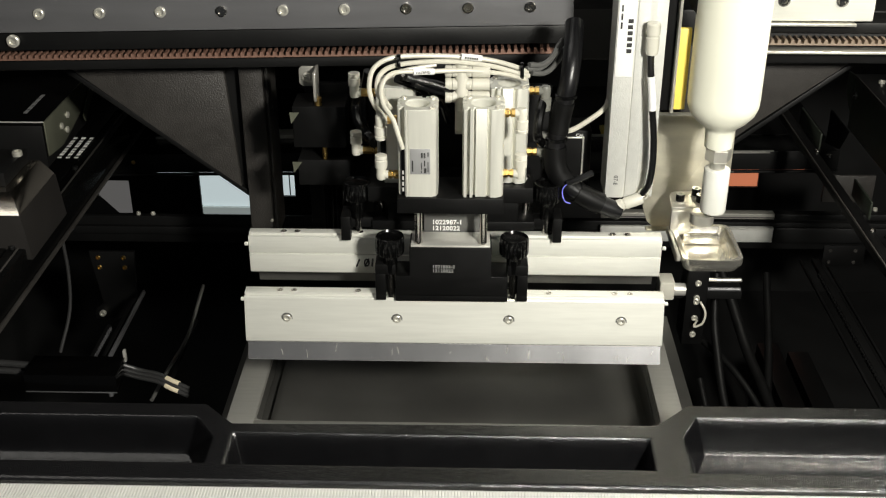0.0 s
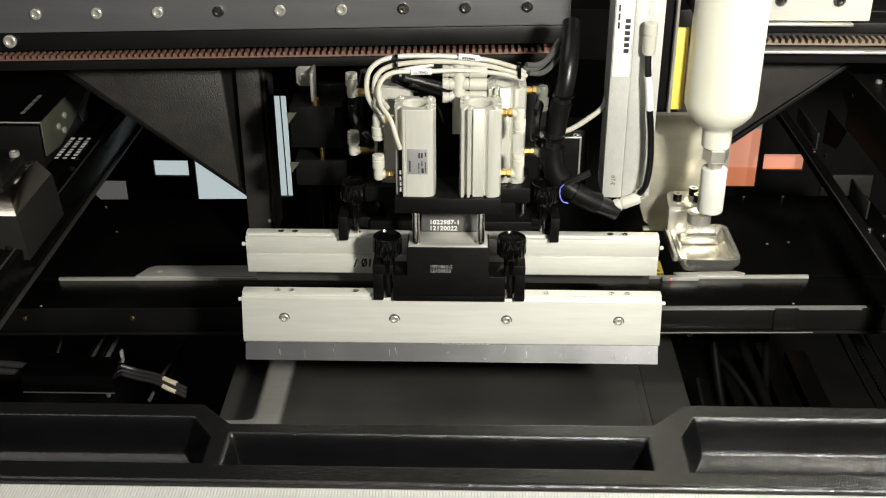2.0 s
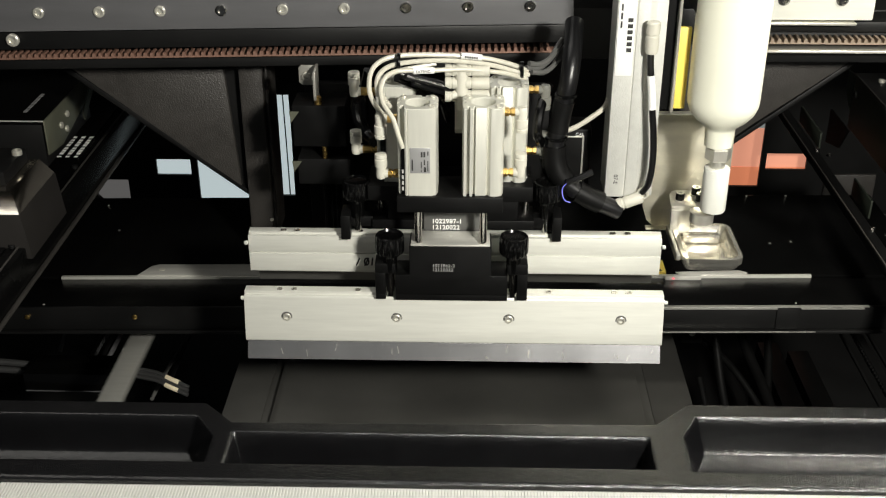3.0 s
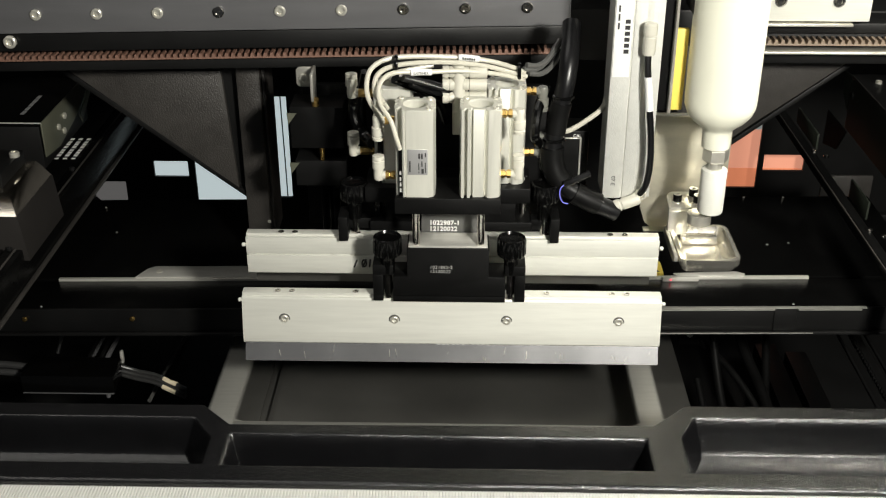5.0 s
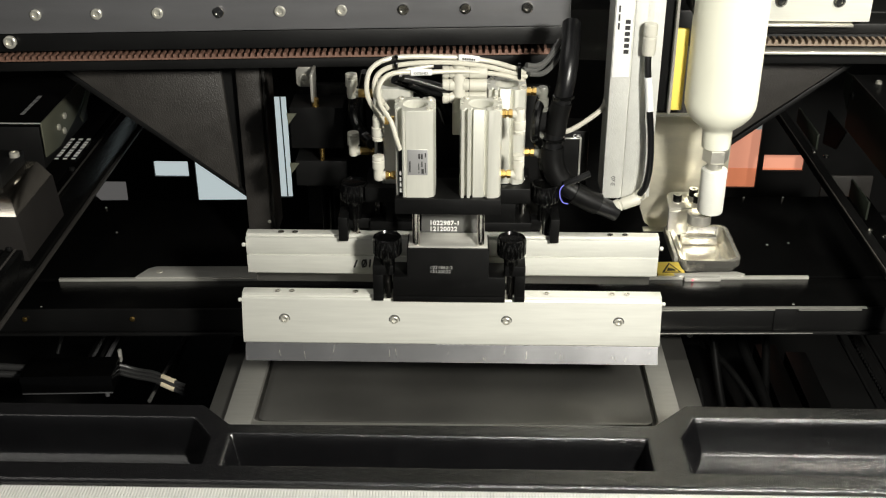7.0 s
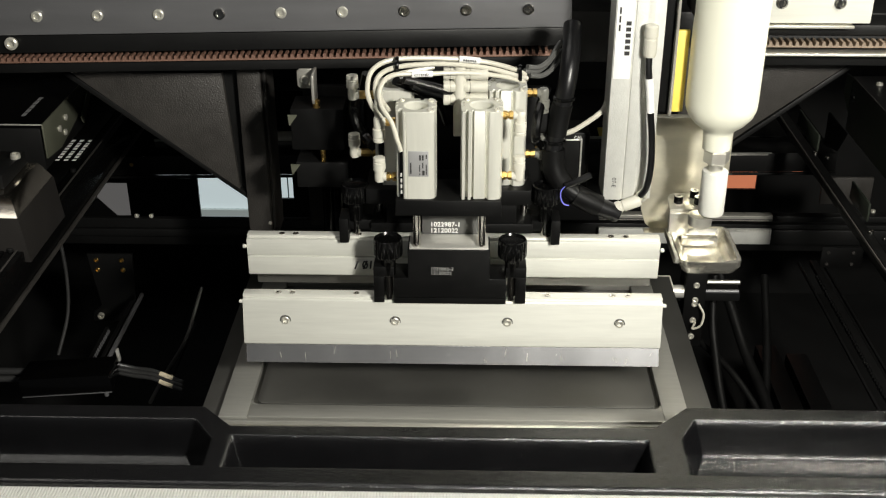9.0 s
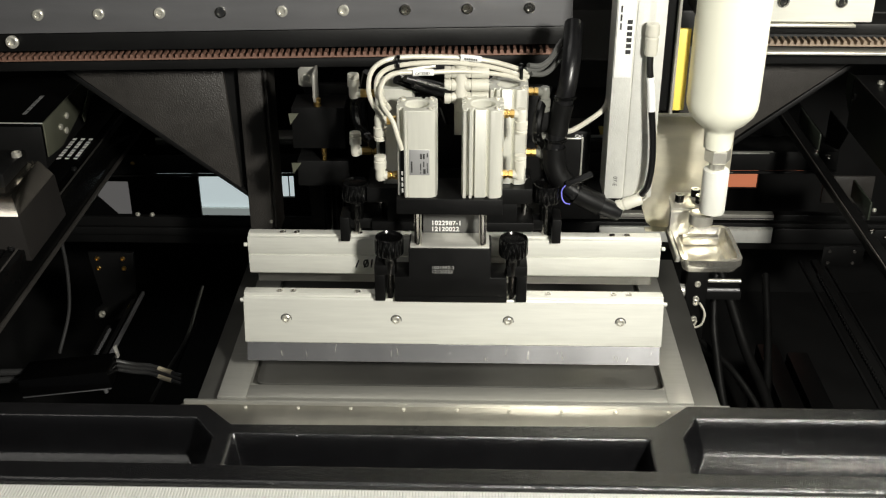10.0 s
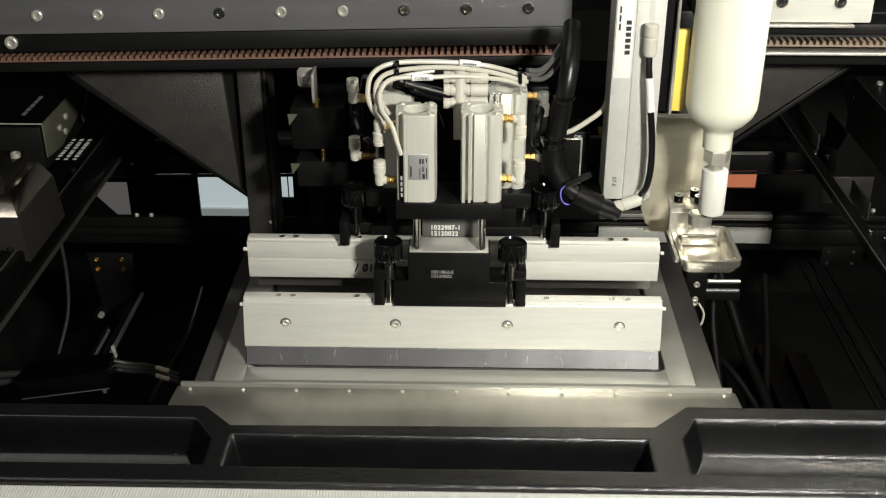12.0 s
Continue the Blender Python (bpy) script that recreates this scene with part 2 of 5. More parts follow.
rear_wall()
solid("backdrop", box(B(), -0.44, -0.10, RY + 0.05, RY + 0.055, -0.2387, 0.06, 0), PALE, "pale bluish backdrop seen behind the rear openings, light put in as glow", "backdrop", kind="structure")
solid("backdrop", box(B(), -0.44, -0.10, RY + 0.045, RY + 0.05, -0.30, -0.2388, 0), PALELOW, "pale grey sill seen behind the rear opening, light put in as glow", "backdrop", kind="structure")
solid("backdrop", box(B(), -0.60, -0.4405, RY + 0.05, RY + 0.055, -0.30, -0.10, 0), DIMGREY, "dim grey wall seen behind the rear opening, light put in as dim glow", "backdrop", kind="structure")
solid("backdrop", box(B(), 0.28, 0.56, RY + 0.05, RY + 0.055, -0.26, -0.1712, 0), ORANGE, "orange surface seen behind the rear openings, light put in as glow", "backdrop", kind="structure")
solid("backdrop", box(B(), 0.28, 0.56, RY + 0.05, RY + 0.055, -0.1710, -0.1142, 0), PEACH, "pale orange surface seen behind the rear openings, light put in as glow", "backdrop", kind="structure")
solid("backdrop", box(B(), 0.28, 0.56, RY + 0.05, RY + 0.055, -0.1138, 0.02, 0), PALELOW, "pale grey wall above the orange surface, light put in as glow", "backdrop", kind="structure")
# slanting post and cord outside the narrow opening
solid("rear_post", prism(B(), [(-0.2325, -0.0400), (-0.2200, -0.0400), (-0.2200, -0.2400), (-0.2295, -0.2400)], "y", RY + 0.006, RY + 0.012), DARK, "dark post behind the narrow rear opening", "post")
solid("cable", tube(B(), [(-0.2425, RY + 0.02, -0.045), (-0.2420, RY + 0.02, -0.090), (-0.2412, RY + 0.02, -0.150), (-0.2405, RY + 0.02, -0.235)], 0.0009), RUBBER, "thin dark cord behind the narrow rear opening", "cable", "cables")


# ---------------------------------------------------------------- front rail
def soft(v, e=0.09):
    """0 below 0, 1 above 1, with rounded ends."""
    if v <= -e:
        return 0.0
    if v < e:
        return (v + e) ** 2 / (4 * e)
    if v <= 1 - e:
        return v
    if v < 1 + e:
        return 1 - (1 + e - v) ** 2 / (4 * e)
    return 1.0


def rail_height(x, y):
    """Top of the casting over the plan: three deep pockets."""
    def rear(v):
        return 0.84 * soft(v / 0.0042, 0.45) + 0.16 * soft((v - 0.002) / 0.0110, 0.45)
    centre = min(soft((-0.1120 - y) / 0.0042, 0.45), soft((y + 0.1425) / 0.0030, 0.3), soft((x + 0.1400) / 0.0050, 0.3), soft((0.1240 - x) / 0.0040, 0.3))
    left = min(rear(-0.0955 - y), soft((y + 0.1410) / 0.0035, 0.3), soft((-0.1530 - x - max(0.0, (y + 0.1140) * 0.75)) / 0.0120, 0.1))
    right = min(rear(-0.0890 - y), soft((y + 0.1440) / 0.0035, 0.3), soft((x - 0.1470 - max(0.0, (y + 0.1090) * 0.55)) / 0.0100, 0.1))
    return -0.0285 * max(centre, left, right)


def rail_back(x):
    if x < 0:
        u = (x + 0.1640) / 0.0210
        yb = -0.0800
    else:
        u = (0.1545 - x) / 0.0240
        yb = -0.0745
    u = max(0.0, min(1.0, u))
    mid = -0.1010 + 0.0035 * max(0.0, min(1.0, (x + 0.14) / 0.27))
    return yb + (mid - yb) * u


def front_rail():
    bm = B()
    xs = list(np.arange(-0.60, -0.30, 0.02)) + list(np.arange(-0.30, 0.3001, 0.0013)) + list(np.arange(0.32, 0.61, 0.02))
    n = 150
    Z = 0.020
    grid = []
    for x in xs:
        yb = rail_back(x)
        col = [bm.verts.new((x, yb + 0.0012, Z - 0.11)), bm.verts.new((x, yb + 0.0012, Z - 0.003)), bm.verts.new((x, yb + 0.0004, Z - 0.0008))]
        for k in range(n + 1):
            y = yb + (-0.1570 - yb) * k / n
            edge = 0.0006 if k == 0 else 0.0
            col.append(bm.verts.new((x, y, Z + rail_height(x, y) - edge)))
        col += [bm.verts.new((x, -0.1586, Z - 0.0007)), bm.verts.new((x, -0.1594, Z - 0.0022)), bm.verts.new((x, -0.1594, Z - 0.009)), bm.verts.new((x, -0.158, Z - 0.11))]
        grid.append(col)
    for p, q in zip(grid, grid[1:]):
        for k in range(len(p) - 1):
            bm.faces.new((p[k], q[k], q[k + 1], p[k + 1]))
        bm.faces.new((p[0], p[-1], q[-1], q[0]))
    for col in (grid[0], grid[-1]):
        bm.faces.new(col)
    ob = solid("front_rail", bm, RAILMAT, "black grained cast front rail with recessed troughs", "machine rail", kind="structure")
    ob.data.set_sharp_from_angle(angle=radians(70))


front_rail()


def ribbed_strip():
    bm = B()
    x, w = -0.42, 0.0019
    pts = []
    for i in range(int(0.84 / w)):
        for u, h in ((0.0, 0.0), (0.50, 0.0), (0.58, -0.0007), (0.92, -0.0007)):
            pts.append((x + (i + u) * w, h))
    lo = [bm.verts.new((px, -0.1600, 0.0165 + h)) for px, h in pts]
    hi = [bm.verts.new((px, -0.2100, 0.0140 + h)) for px, h in pts]
    dn = [bm.verts.new((px, -0.2100, -0.03)) for px, h in pts]
    for i in range(len(pts) - 1):
        bm.faces.new((lo[i], lo[i + 1], hi[i + 1], hi[i]))
        bm.faces.new((hi[i], hi[i + 1], dn[i + 1], dn[i]))
    return solid("ribbed_strip", bm, RIBBED, "white ribbed plastic strip along the front edge", "trim", kind="structure")


ribbed_strip()


# ---------------------------------------------------------------- lifting table
TABLE_LOW = -0.076


def print_table():
    T = thing("print_table", (0.0025, 0.09, -0.09), "brushed steel lifting print table with screwed front apron", "machine table")
    for s, x0, x1 in ((-1, -0.1883, -0.1555), (1, 0.1585, 0.1930)):
        part("side_strip", box(B(), x0, x1, -0.021, 0.212, -0.012, -0.0058, 0.0006), TABLE, T)
    for x0, x1 in ((-0.1554, -0.1476), (0.1506, 0.1584)):
        part("channel", box(B(), x0, x1, -0.0030, 0.1850, -0.0120, -0.0062, 0.0003), TABLE, T)
    part("front_strip", box(B(), -0.1555, 0.1585, -0.0205, -0.004, -0.012, -0.0060, 0.0005), TABLE, T)
    part("rear_strip", box(B(), -0.1555, 0.1585, 0.186, 0.212, -0.012, -0.0060, 0.0005), TABLE, T)
    r = 0.006
    pts = []
    for cx, cy, a0 in ((0.1505 - r, 0.1800 - r, 0), (-0.1475 + r, 0.1800 - r, 90), (-0.1475 + r, 0.0015 + r, 180), (0.1505 - r, 0.0015 + r, 270)):
        for k in range(5):
            a = radians(a0 + 22.5 * k)
            pts.append((cx + r * math.cos(a), cy + r * math.sin(a)))
    part("work_plate", prism(B(), pts, "z", -0.012, -0.0022, 0.0004), TABLE, T, "dull steel work plate")
    apron = part("apron", prism(B(), [(-0.1950, -0.0215), (0.1970, -0.0215), (0.2000, -0.0245), (0.2035, -0.070), (-0.2010, -0.070), (-0.1980, -0.0245)], "z", -0.0085, -0.0035, 0.0006), APRON, T, "bright brushed steel apron")
    part("apron_edge", box(B(), -0.1955, 0.1975, -0.0240, -0.0212, -0.0120, -0.0006, 0.0004), STEEL, apron)
    first = None
    for i in range(11):
        x = -0.1880 + i * 0.0379 + (0.004 if i == 5 else 0)
        if i == 5:
            x = 0.0020
        if first is None:
            first = part("screw", lathe(B(), [(0.0014, -0.0036), (0.0014, -0.0028), (0.0008, -0.0024)], (x, -0.0275, 0), "z", 12), SCREW, apron)
            x0 = x
        else:
            again(first, x - x0)
    part("lift_block", box(B(), -0.15, 0.15, 0.02, 0.18, -0.09, -0.0125, 0.002), DARK, T)
    MOVING["table"].append(T)


print_table()


def pallet_frame():
    P = thing("pallet_frame", (0.0, 0.09, -0.0058), "brushed steel rectangular carrier frame open in the middle", "carrier frame")
    bars = ((-0.1721, -0.1510, -0.0195, 0.2000), (0.1540, 0.1725, -0.0195, 0.2000))
    part("side_bar", box(B(), *bars[0], -0.0055, 0.0, 0.0005), STEEL, P)
    part("side_bar", box(B(), *bars[1], -0.0055, 0.0, 0.0005), STEEL, P)
    part("front_bar", box(B(), -0.1509, 0.1539, -0.0190, -0.0030, -0.0055, 0.0, 0.0005), STEEL, P)
    part("rear_bar", box(B(), -0.1509, 0.1539, 0.1850, 0.2000, -0.0055, 0.0, 0.0005), STEEL, P)
    r = 0.0065
    for cx, cy, sx, sy in ((-0.1509, -0.0030, 1, 1), (0.1539, -0.0030, -1, 1)):
        pts = [(cx, cy)] + [(cx + sx * r * (1 - math.sin(radians(a))), cy + sy * r * (1 - math.cos(radians(a)))) for a in range(0, 91, 15)]
        part("corner_fillet", prism(B(), pts, "z", -0.0055, 0.0), STEEL, P)
    MOVING["pallet"].append(P)


pallet_frame()


# ---------------------------------------------------------------- sliding vision gantry
def vision_gantry():
    G = thing("vision_gantry", (0.0, 0.2, -0.04), "glossy black sliding camera gantry with silver ledge", "gantry")
    part("cover", box(B(), -0.40, 0.40, 0.1560, 0.318, -0.016, -0.012, 0.0008), GLOSS, G, "glossy black cover sheet")
    part("front_shelf", box(B(), -0.40, 0.40, 0.0985, 0.1515, -0.0135, -0.0122, 0.0004), GLOSS, G)
    part("beam", box(B(), -0.40, 0.40, 0.0960, 0.0984, -0.0290, -0.0078, 0.0009), DARK, G, "dark painted cross beam")
    part("beam_back", box(B(), -0.40, 0.40, 0.0986, 0.1490, -0.0290, -0.0137, 0.0009), DARK, G)
    part("lower_lip", box(B(), -0.40, 0.40, 0.0930, 0.0975, -0.0316, -0.0292, 0.0006), DARK, G)
    # thin bright strips put in for the highlights along the beam edges
    for x0, x1, z, h in ((0.1500, 0.2570, -0.0084, 0.0011), (0.2760, 0.3260, -0.0084, 0.0009), (0.1500, 0.3300, -0.0066, 0.0004), (0.1500, 0.2900, -0.0300, 0.0006)):
        part("edge_strip", box(B(), x0, x1, 0.0922, 0.0960, z, z + h, 0.0002), STEEL, G, "bright steel strip standing in for the edge highlight")
    part("bump_plate", box(B(), 0.2575, 0.2755, 0.0945, 0.0962, -0.0285, -0.0085, 0.0006), DARK, G)
    part("ledge", box(B(), -0.342, 0.300, 0.1520, 0.1555, -0.015, -0.0105, 0.0003), LEDGE, G, "bright steel ledge")
    part("ledge_plate", prism(B(), [(0.186, 0.1575), (0.189, 0.1530), (0.243, 0.1525), (0.247, 0.1560), (0.240, 0.1600)], "z", -0.0104, -0.0092, 0.0002), LEDGE, G, "bright steel plate on the ledge")
    part("bracket", prism(B(), [(-0.276, 0.1540), (-0.268, 0.1700), (-0.262, 0.1735), (0.05, 0.1735), (0.05, 0.1540)], "z", -0.0115, -0.0095, 0.0003), LEDGE, G, "long stainless bracket with slanted end")
    part("hole", lathe(B(), [(0.0028, 0.0), (0.0028, 0.0004), (0.0012, 0.0005)], (-0.2570, 0.1640, -0.0095), "z", 14), SCREW, G)
    for x in (-0.3524, -0.2635):
        part("screw", lathe(B(), [(0.0022, 0), (0.0022, -0.001), (0.0012, -0.0016)], (x, 0.0958, -0.0165), "y", 12), BRASS, G)
    for x, y in ((-0.3424, 0.1084), (-0.3305, 0.1004), (-0.1921, 0.1019), (0.2762, 0.1091), (-0.3435, 0.300), (0.2800, 0.316), (0.3180, 0.316), (0.2795, 0.2150), (0.2990, 0.2180), (-0.3176, 0.2454)):
        part("screw", lathe(B(), [(0.0010, 0), (0.0010, 0.0002), (0.0005, 0.0004)], (x, y, -0.0122 if y < 0.155 else -0.012), "z", 10), SCREW, G)
    part("rear_beam", box(B(), -0.40, 0.40, 0.300, 0.317, -0.0300, -0.0162, 0.001), DARK, G)
    MOVING["gantry"].append(G)


vision_gantry()


def camera_carriage():
    K = thing("camera_carriage", (0.17, 0.16, -0.0119), "small steel carriage with yellow warning label on the gantry", "carriage")
    part("slide_block", box(B(), 0.1755, 0.2060, 0.1480, 0.1515, -0.0140, -0.0085, 0.0005), LEDGE, K)
    part("led", lathe(B(), [(0.0007, 0), (0.0007, -0.0006), (0.0003, -0.0010)], (0.1822, 0.1478, -0.0105), "y", 10), REDLED, K, "small red indicator light")
    tag = part("warning_label", box(B(), 0.1545, 0.1775, 0.1565, 0.1780, -0.0119, -0.0090, 0.0002), YELLOW, K, "yellow warning label with black triangle")
    part("pictogram", prism(B(), [(0.1580, 0.1585), (0.1745, 0.1585), (0.1662, 0.1760)], "z", -0.0090, -0.0087), INK, tag)
    part("pictogram", prism(B(), [(0.1603, 0.1597), (0.1722, 0.1597), (0.1662, 0.1725)], "z", -0.0087, -0.0085), YELLOW, tag)
    part("pictogram", prism(B(), [(0.1625, 0.1607), (0.1700, 0.1607), (0.1690, 0.1640), (0.1640, 0.1665)], "z", -0.0085, -0.0083), INK, tag)
    MOVING["carriage"].append(K)


camera_carriage()
GANTRY_BACK = 0.325

# ---------------------------------------------------------------- squeegees
HEAD = MOVING["head"]


SQ_X = -0.0018


def squeegee(name, profile, blade, label, steel=None):
    S = thing(name, (0, profile[0][0], min(p[1] for p in blade)), label, "squeegee", "pair of squeegees")
    L = 0.1510
    holder = part("holder", prism(B(), profile, "x", SQ_X - L, SQ_X + L, 0.0003), ALU, S, "pale anodised aluminium blade holder")
    part("blade", prism(B(), blade, "x", SQ_X - 0.1498, SQ_X + 0.1502), steel or BLADE, S, "steel blade in darker metal for its shade" if steel else "bright spring steel blade with scratches")
    top = max(p[1] for p in profile)
    yt = max(p[0] for p in profile if p[1] == top) - 0.0046
    for x in (-0.1276, -0.1174, -0.0712, 0.0666, 0.1135, 0.1244):
        part("screw_well", lathe(B(), [(0.0031, 0.0001), (0.0031, 0.0003), (0.0024, 0.0003), (0.0022, 0.0001)], (x, yt, top), "z", 20), PROFILE, holder, "rim of a screw well")
        part("clamp_screw", socket_screw(B(), (x + 0.0003, yt - 0.0003, top), "z", 0.0022, 0.0007), CHROME, holder)
    for s in (-1, 1):
        part("end_pin", rod(B(), (SQ_X + (L if s > 0 else -L - 0.0026), profile[-5][0] - 0.0015, profile[-4][1] - 0.0050), "x", 0.0015, 0.0026, 12), ALU, S)
    HEAD.append(S)
    return S, holder


FRONT_PROFILE = [(0.0042, 0.0160), (0.0034, 0.0172), (0.0046, 0.0250), (0.0094, 0.0492), (0.0100, 0.0505), (0.0125, 0.0505), (0.0125, 0.0528), (0.0205, 0.0528), (0.0205, 0.0430), (0.0140, 0.0160)]
front, front_holder = squeegee("squeegee", FRONT_PROFILE, [(-0.0006, 0.0035), (0.0002, 0.0030), (0.0085, 0.0180), (0.0060, 0.0180)], "long pale aluminium squeegee holder with steel blade, lowered")
for x in (-0.1222, -0.0426, 0.0382, 0.1188):
    screw = part("face_screw", socket_screw(B(), (x, 0.0070, 0.0350), "y", 0.0030, 0.0016, -1), SCREW, front_holder)
    part("screw_well", lathe(B(), [(0.0040, 0.0), (0.0040, -0.0006), (0.0033, -0.0006), (0.0033, 0.0)], (x, 0.0070, 0.0350), "y", 24), GREYTUBE, screw, "dark rim of a screw well")
REAR_PROFILE = [(0.0420, 0.0530), (0.0402, 0.0545), (0.0398, 0.0692), (0.0412, 0.0694), (0.0412, 0.0701), (0.0400, 0.0703), (0.0404, 0.0832), (0.0440, 0.0832), (0.0440, 0.0848), (0.0515, 0.0848), (0.0515, 0.0530)]
# the rear blade takes a darker metal, for the shade under its holder
rear, rear_holder = squeegee("squeegee", REAR_PROFILE, [(0.0645, 0.0340), (0.0653, 0.0340), (0.0620, 0.0560), (0.0608, 0.0560)], "long pale aluminium squeegee holder with handwritten mark, raised", TABLE)
part("clamp_bar", box(B(), -0.1525, 0.1490, 0.0516, 0.0640, 0.0532, 0.0750, 0.0005), TABLE, rear, "dull steel clamp bar")
# worn scratches on the lowered blade
rnd_s = random.Random(5)
for i in range(16):
    x, a, h, lean = rnd_s.uniform(-0.145, 0.147), rnd_s.uniform(0.1, 0.5), rnd_s.uniform(0.08, 0.4), rnd_s.uniform(-0.0012, 0.0012)
    pts = [(x + lean * u, -0.00065 + 0.0066 * (a + h * u), 0.0035 + 0.0145 * (a + h * u)) for u in (0.0, 0.5, 1.0)]
    part("scratch", tube(B(), pts, rnd_s.uniform(0.00008, 0.00018), 5, 2), SCREW, front)
# handwritten mark, three strokes
mark = B()
tube(mark, [(-0.0738, 0.0394, 0.0600), (-0.0715, 0.0394, 0.0660)], 0.00062, 6, 3)
tube(mark, [(-0.0663 + 0.0016 * math.cos(a), 0.0396, 0.0632 + 0.0027 * math.sin(a)) for a in np.linspace(0, 6.28, 12)], 0.00062, 6, 2)
tube(mark, [(-0.0677, 0.0396, 0.0600), (-0.0647, 0.0396, 0.0664)], 0.00062, 6, 3)
tube(mark, [(-0.0625, 0.0396, 0.0602), (-0.0617, 0.0396, 0.0665)], 0.00062, 6, 3)
part("handwriting", mark, INK, rear_holder, "black handwritten mark")


# ---------------------------------------------------------------- knobs and mounts
def knob(parent, x, y, z):
    k = part("knob", lathe(B(), [(0.0045, 0.0745), (0.0050, 0.0755), (0.0052, 0.0855), (0.0062, 0.0880), (0.0098, 0.0900), (0.0103, 0.0915), (0.0103, 0.1015), (0.0096, 0.1030), (0.0088, 0.1034), (0.0080, 0.1018), (0.0020, 0.1010)],
             (x, y, z - 0.1034), "z", 72, 18, 0.0007, 0.0096), KNOB, parent, "fluted black plastic knob")
    part("stud", rod(B(), (x, y, z - 0.1034 + 0.0545), "z", 0.0028, 0.0205, 16), CHROME, k, "bright steel stud")
    return k


def ear(bm, x0, x1, xin, y0, y1, ztop, zmid, zbot):
    box(bm, min(x0, xin), max(x1, xin), y0, y1, zmid, ztop, 0.0006)
    box(bm, x0, x1, y0, y1, zbot, zmid + 0.0005, 0.0006)


def front_mount():
    M = thing("squeegee_mount", (-0.004, 0.012, 0.0510), "black anodised squeegee mount with two black knobs", "clamp mount", "squeegee mounts")
    bm = B()
    prism(bm, [(-0.0329, 0.0934), (0.0247, 0.0934), (0.0247, 0.0707), (0.0363, 0.0707), (0.0366, 0.0545), (-0.0432, 0.0545), (-0.0430, 0.0707), (-0.0329, 0.0707)], "y", 0.0060, 0.0290, 0.0006)
    box(bm, -0.0432, 0.0366, 0.0060, 0.0088, 0.0504, 0.0560, 0.0005)
    part("block", bm, BLACK, M, "matt black block with engraved white number")
    for a, b_, c in ((-0.0573, -0.0500, -0.0428), (0.0432, 0.0506, 0.0362)):
        e = B()
        ear(e, a, b_, c, 0.0062, 0.0220, 0.0795, 0.0715, 0.0545)
        box(e, a, b_, 0.0062, 0.0088, 0.0508, 0.0560, 0.0005)
        part("fork", e, BLACK, M)
    part("top_plate", box(B(), -0.0318, 0.0236, 0.0066, 0.0288, 0.0935, 0.0948, 0.0004), LEDGE, M, "bright machined top plate")
    knob(M, -0.0467, 0.0110, 0.1005)
    knob(M, 0.0404, 0.0110, 0.1005)
    for x in (-0.0264, 0.0187):
        part("guide_rod", rod(B(), (x, 0.0105, 0.0950), "z", 0.0027, 0.0268), CHROME, M, "polished guide rod")
    plate = part("rear_plate", box(B(), -0.0235, 0.0165, 0.0300, 0.0340, 0.0880, 0.1200, 0.0004), PLATE, M, "grey steel rear plate")
    t = text_mesh("part_number", "1022987-1\n12120022", 0.0048, pose(-0.0178, 0.0297, 0.1003, 90), WHITEINK, M, 1.05, 0.00012)
    text_mesh("part_number", "1021862-2\n12120022", 0.0034, pose(-0.0168, 0.0058, 0.0776, 90), GREYINK, M, 1.1)
    HEAD.append(M)


front_mount()


def rear_mount():
    M = thing("squeegee_mount", (-0.004, 0.05, 0.0875), "black anodised rear squeegee mount with two black knobs", "clamp mount", "squeegee mounts")
    bm = B()
    box(bm, -0.0615, 0.0560, 0.0430, 0.0700, 0.0890, 0.0960, 0.0006)
    box(bm, -0.0500, 0.0440, 0.0440, 0.0690, 0.0960, 0.1130, 0.0006)
    part("block", bm, BLACK, M)
    for a, b_, c in ((-0.0838, -0.0770, -0.0610), (0.0690, 0.0755, 0.0555)):
        e = B()
        box(e, a, b_, 0.0360, 0.0560, 0.0830, 0.1020, 0.0006)
        box(e, min(a, c), max(b_, c), 0.0460, 0.0560, 0.0890, 0.0970, 0.0006)
        part("fork", e, BLACK, M)
    knob(M, -0.0724, 0.0480, 0.1255)
    knob(M, 0.0650, 0.0480, 0.1255)
    for x in (-0.0560, 0.0500):
        part("guide_rod", rod(B(), (x, 0.0600, 0.0955), "z", 0.0027, 0.0300), CHROME, M)
    HEAD.append(M)


rear_mount()

carrier = thing("cylinder_carrier", (-0.004, 0.035, 0.1205), "black plate carrying four air cylinders", "mounting plate")
part("plate", box(B(), -0.0405, 0.0318, 0.0030, 0.0400, 0.1212, 0.1328, 0.0006), BLACK, carrier)
part("rear_plate", box(B(), -0.0640, 0.0540, 0.0402, 0.0780, 0.1125, 0.1240, 0.0006), BLACK, carrier)
part("spine", box(B(), -0.0300, 0.0220, 0.0780, 0.1000, 0.0900, 0.2000, 0.0008), BLACK, carrier)
HEAD.append(carrier)


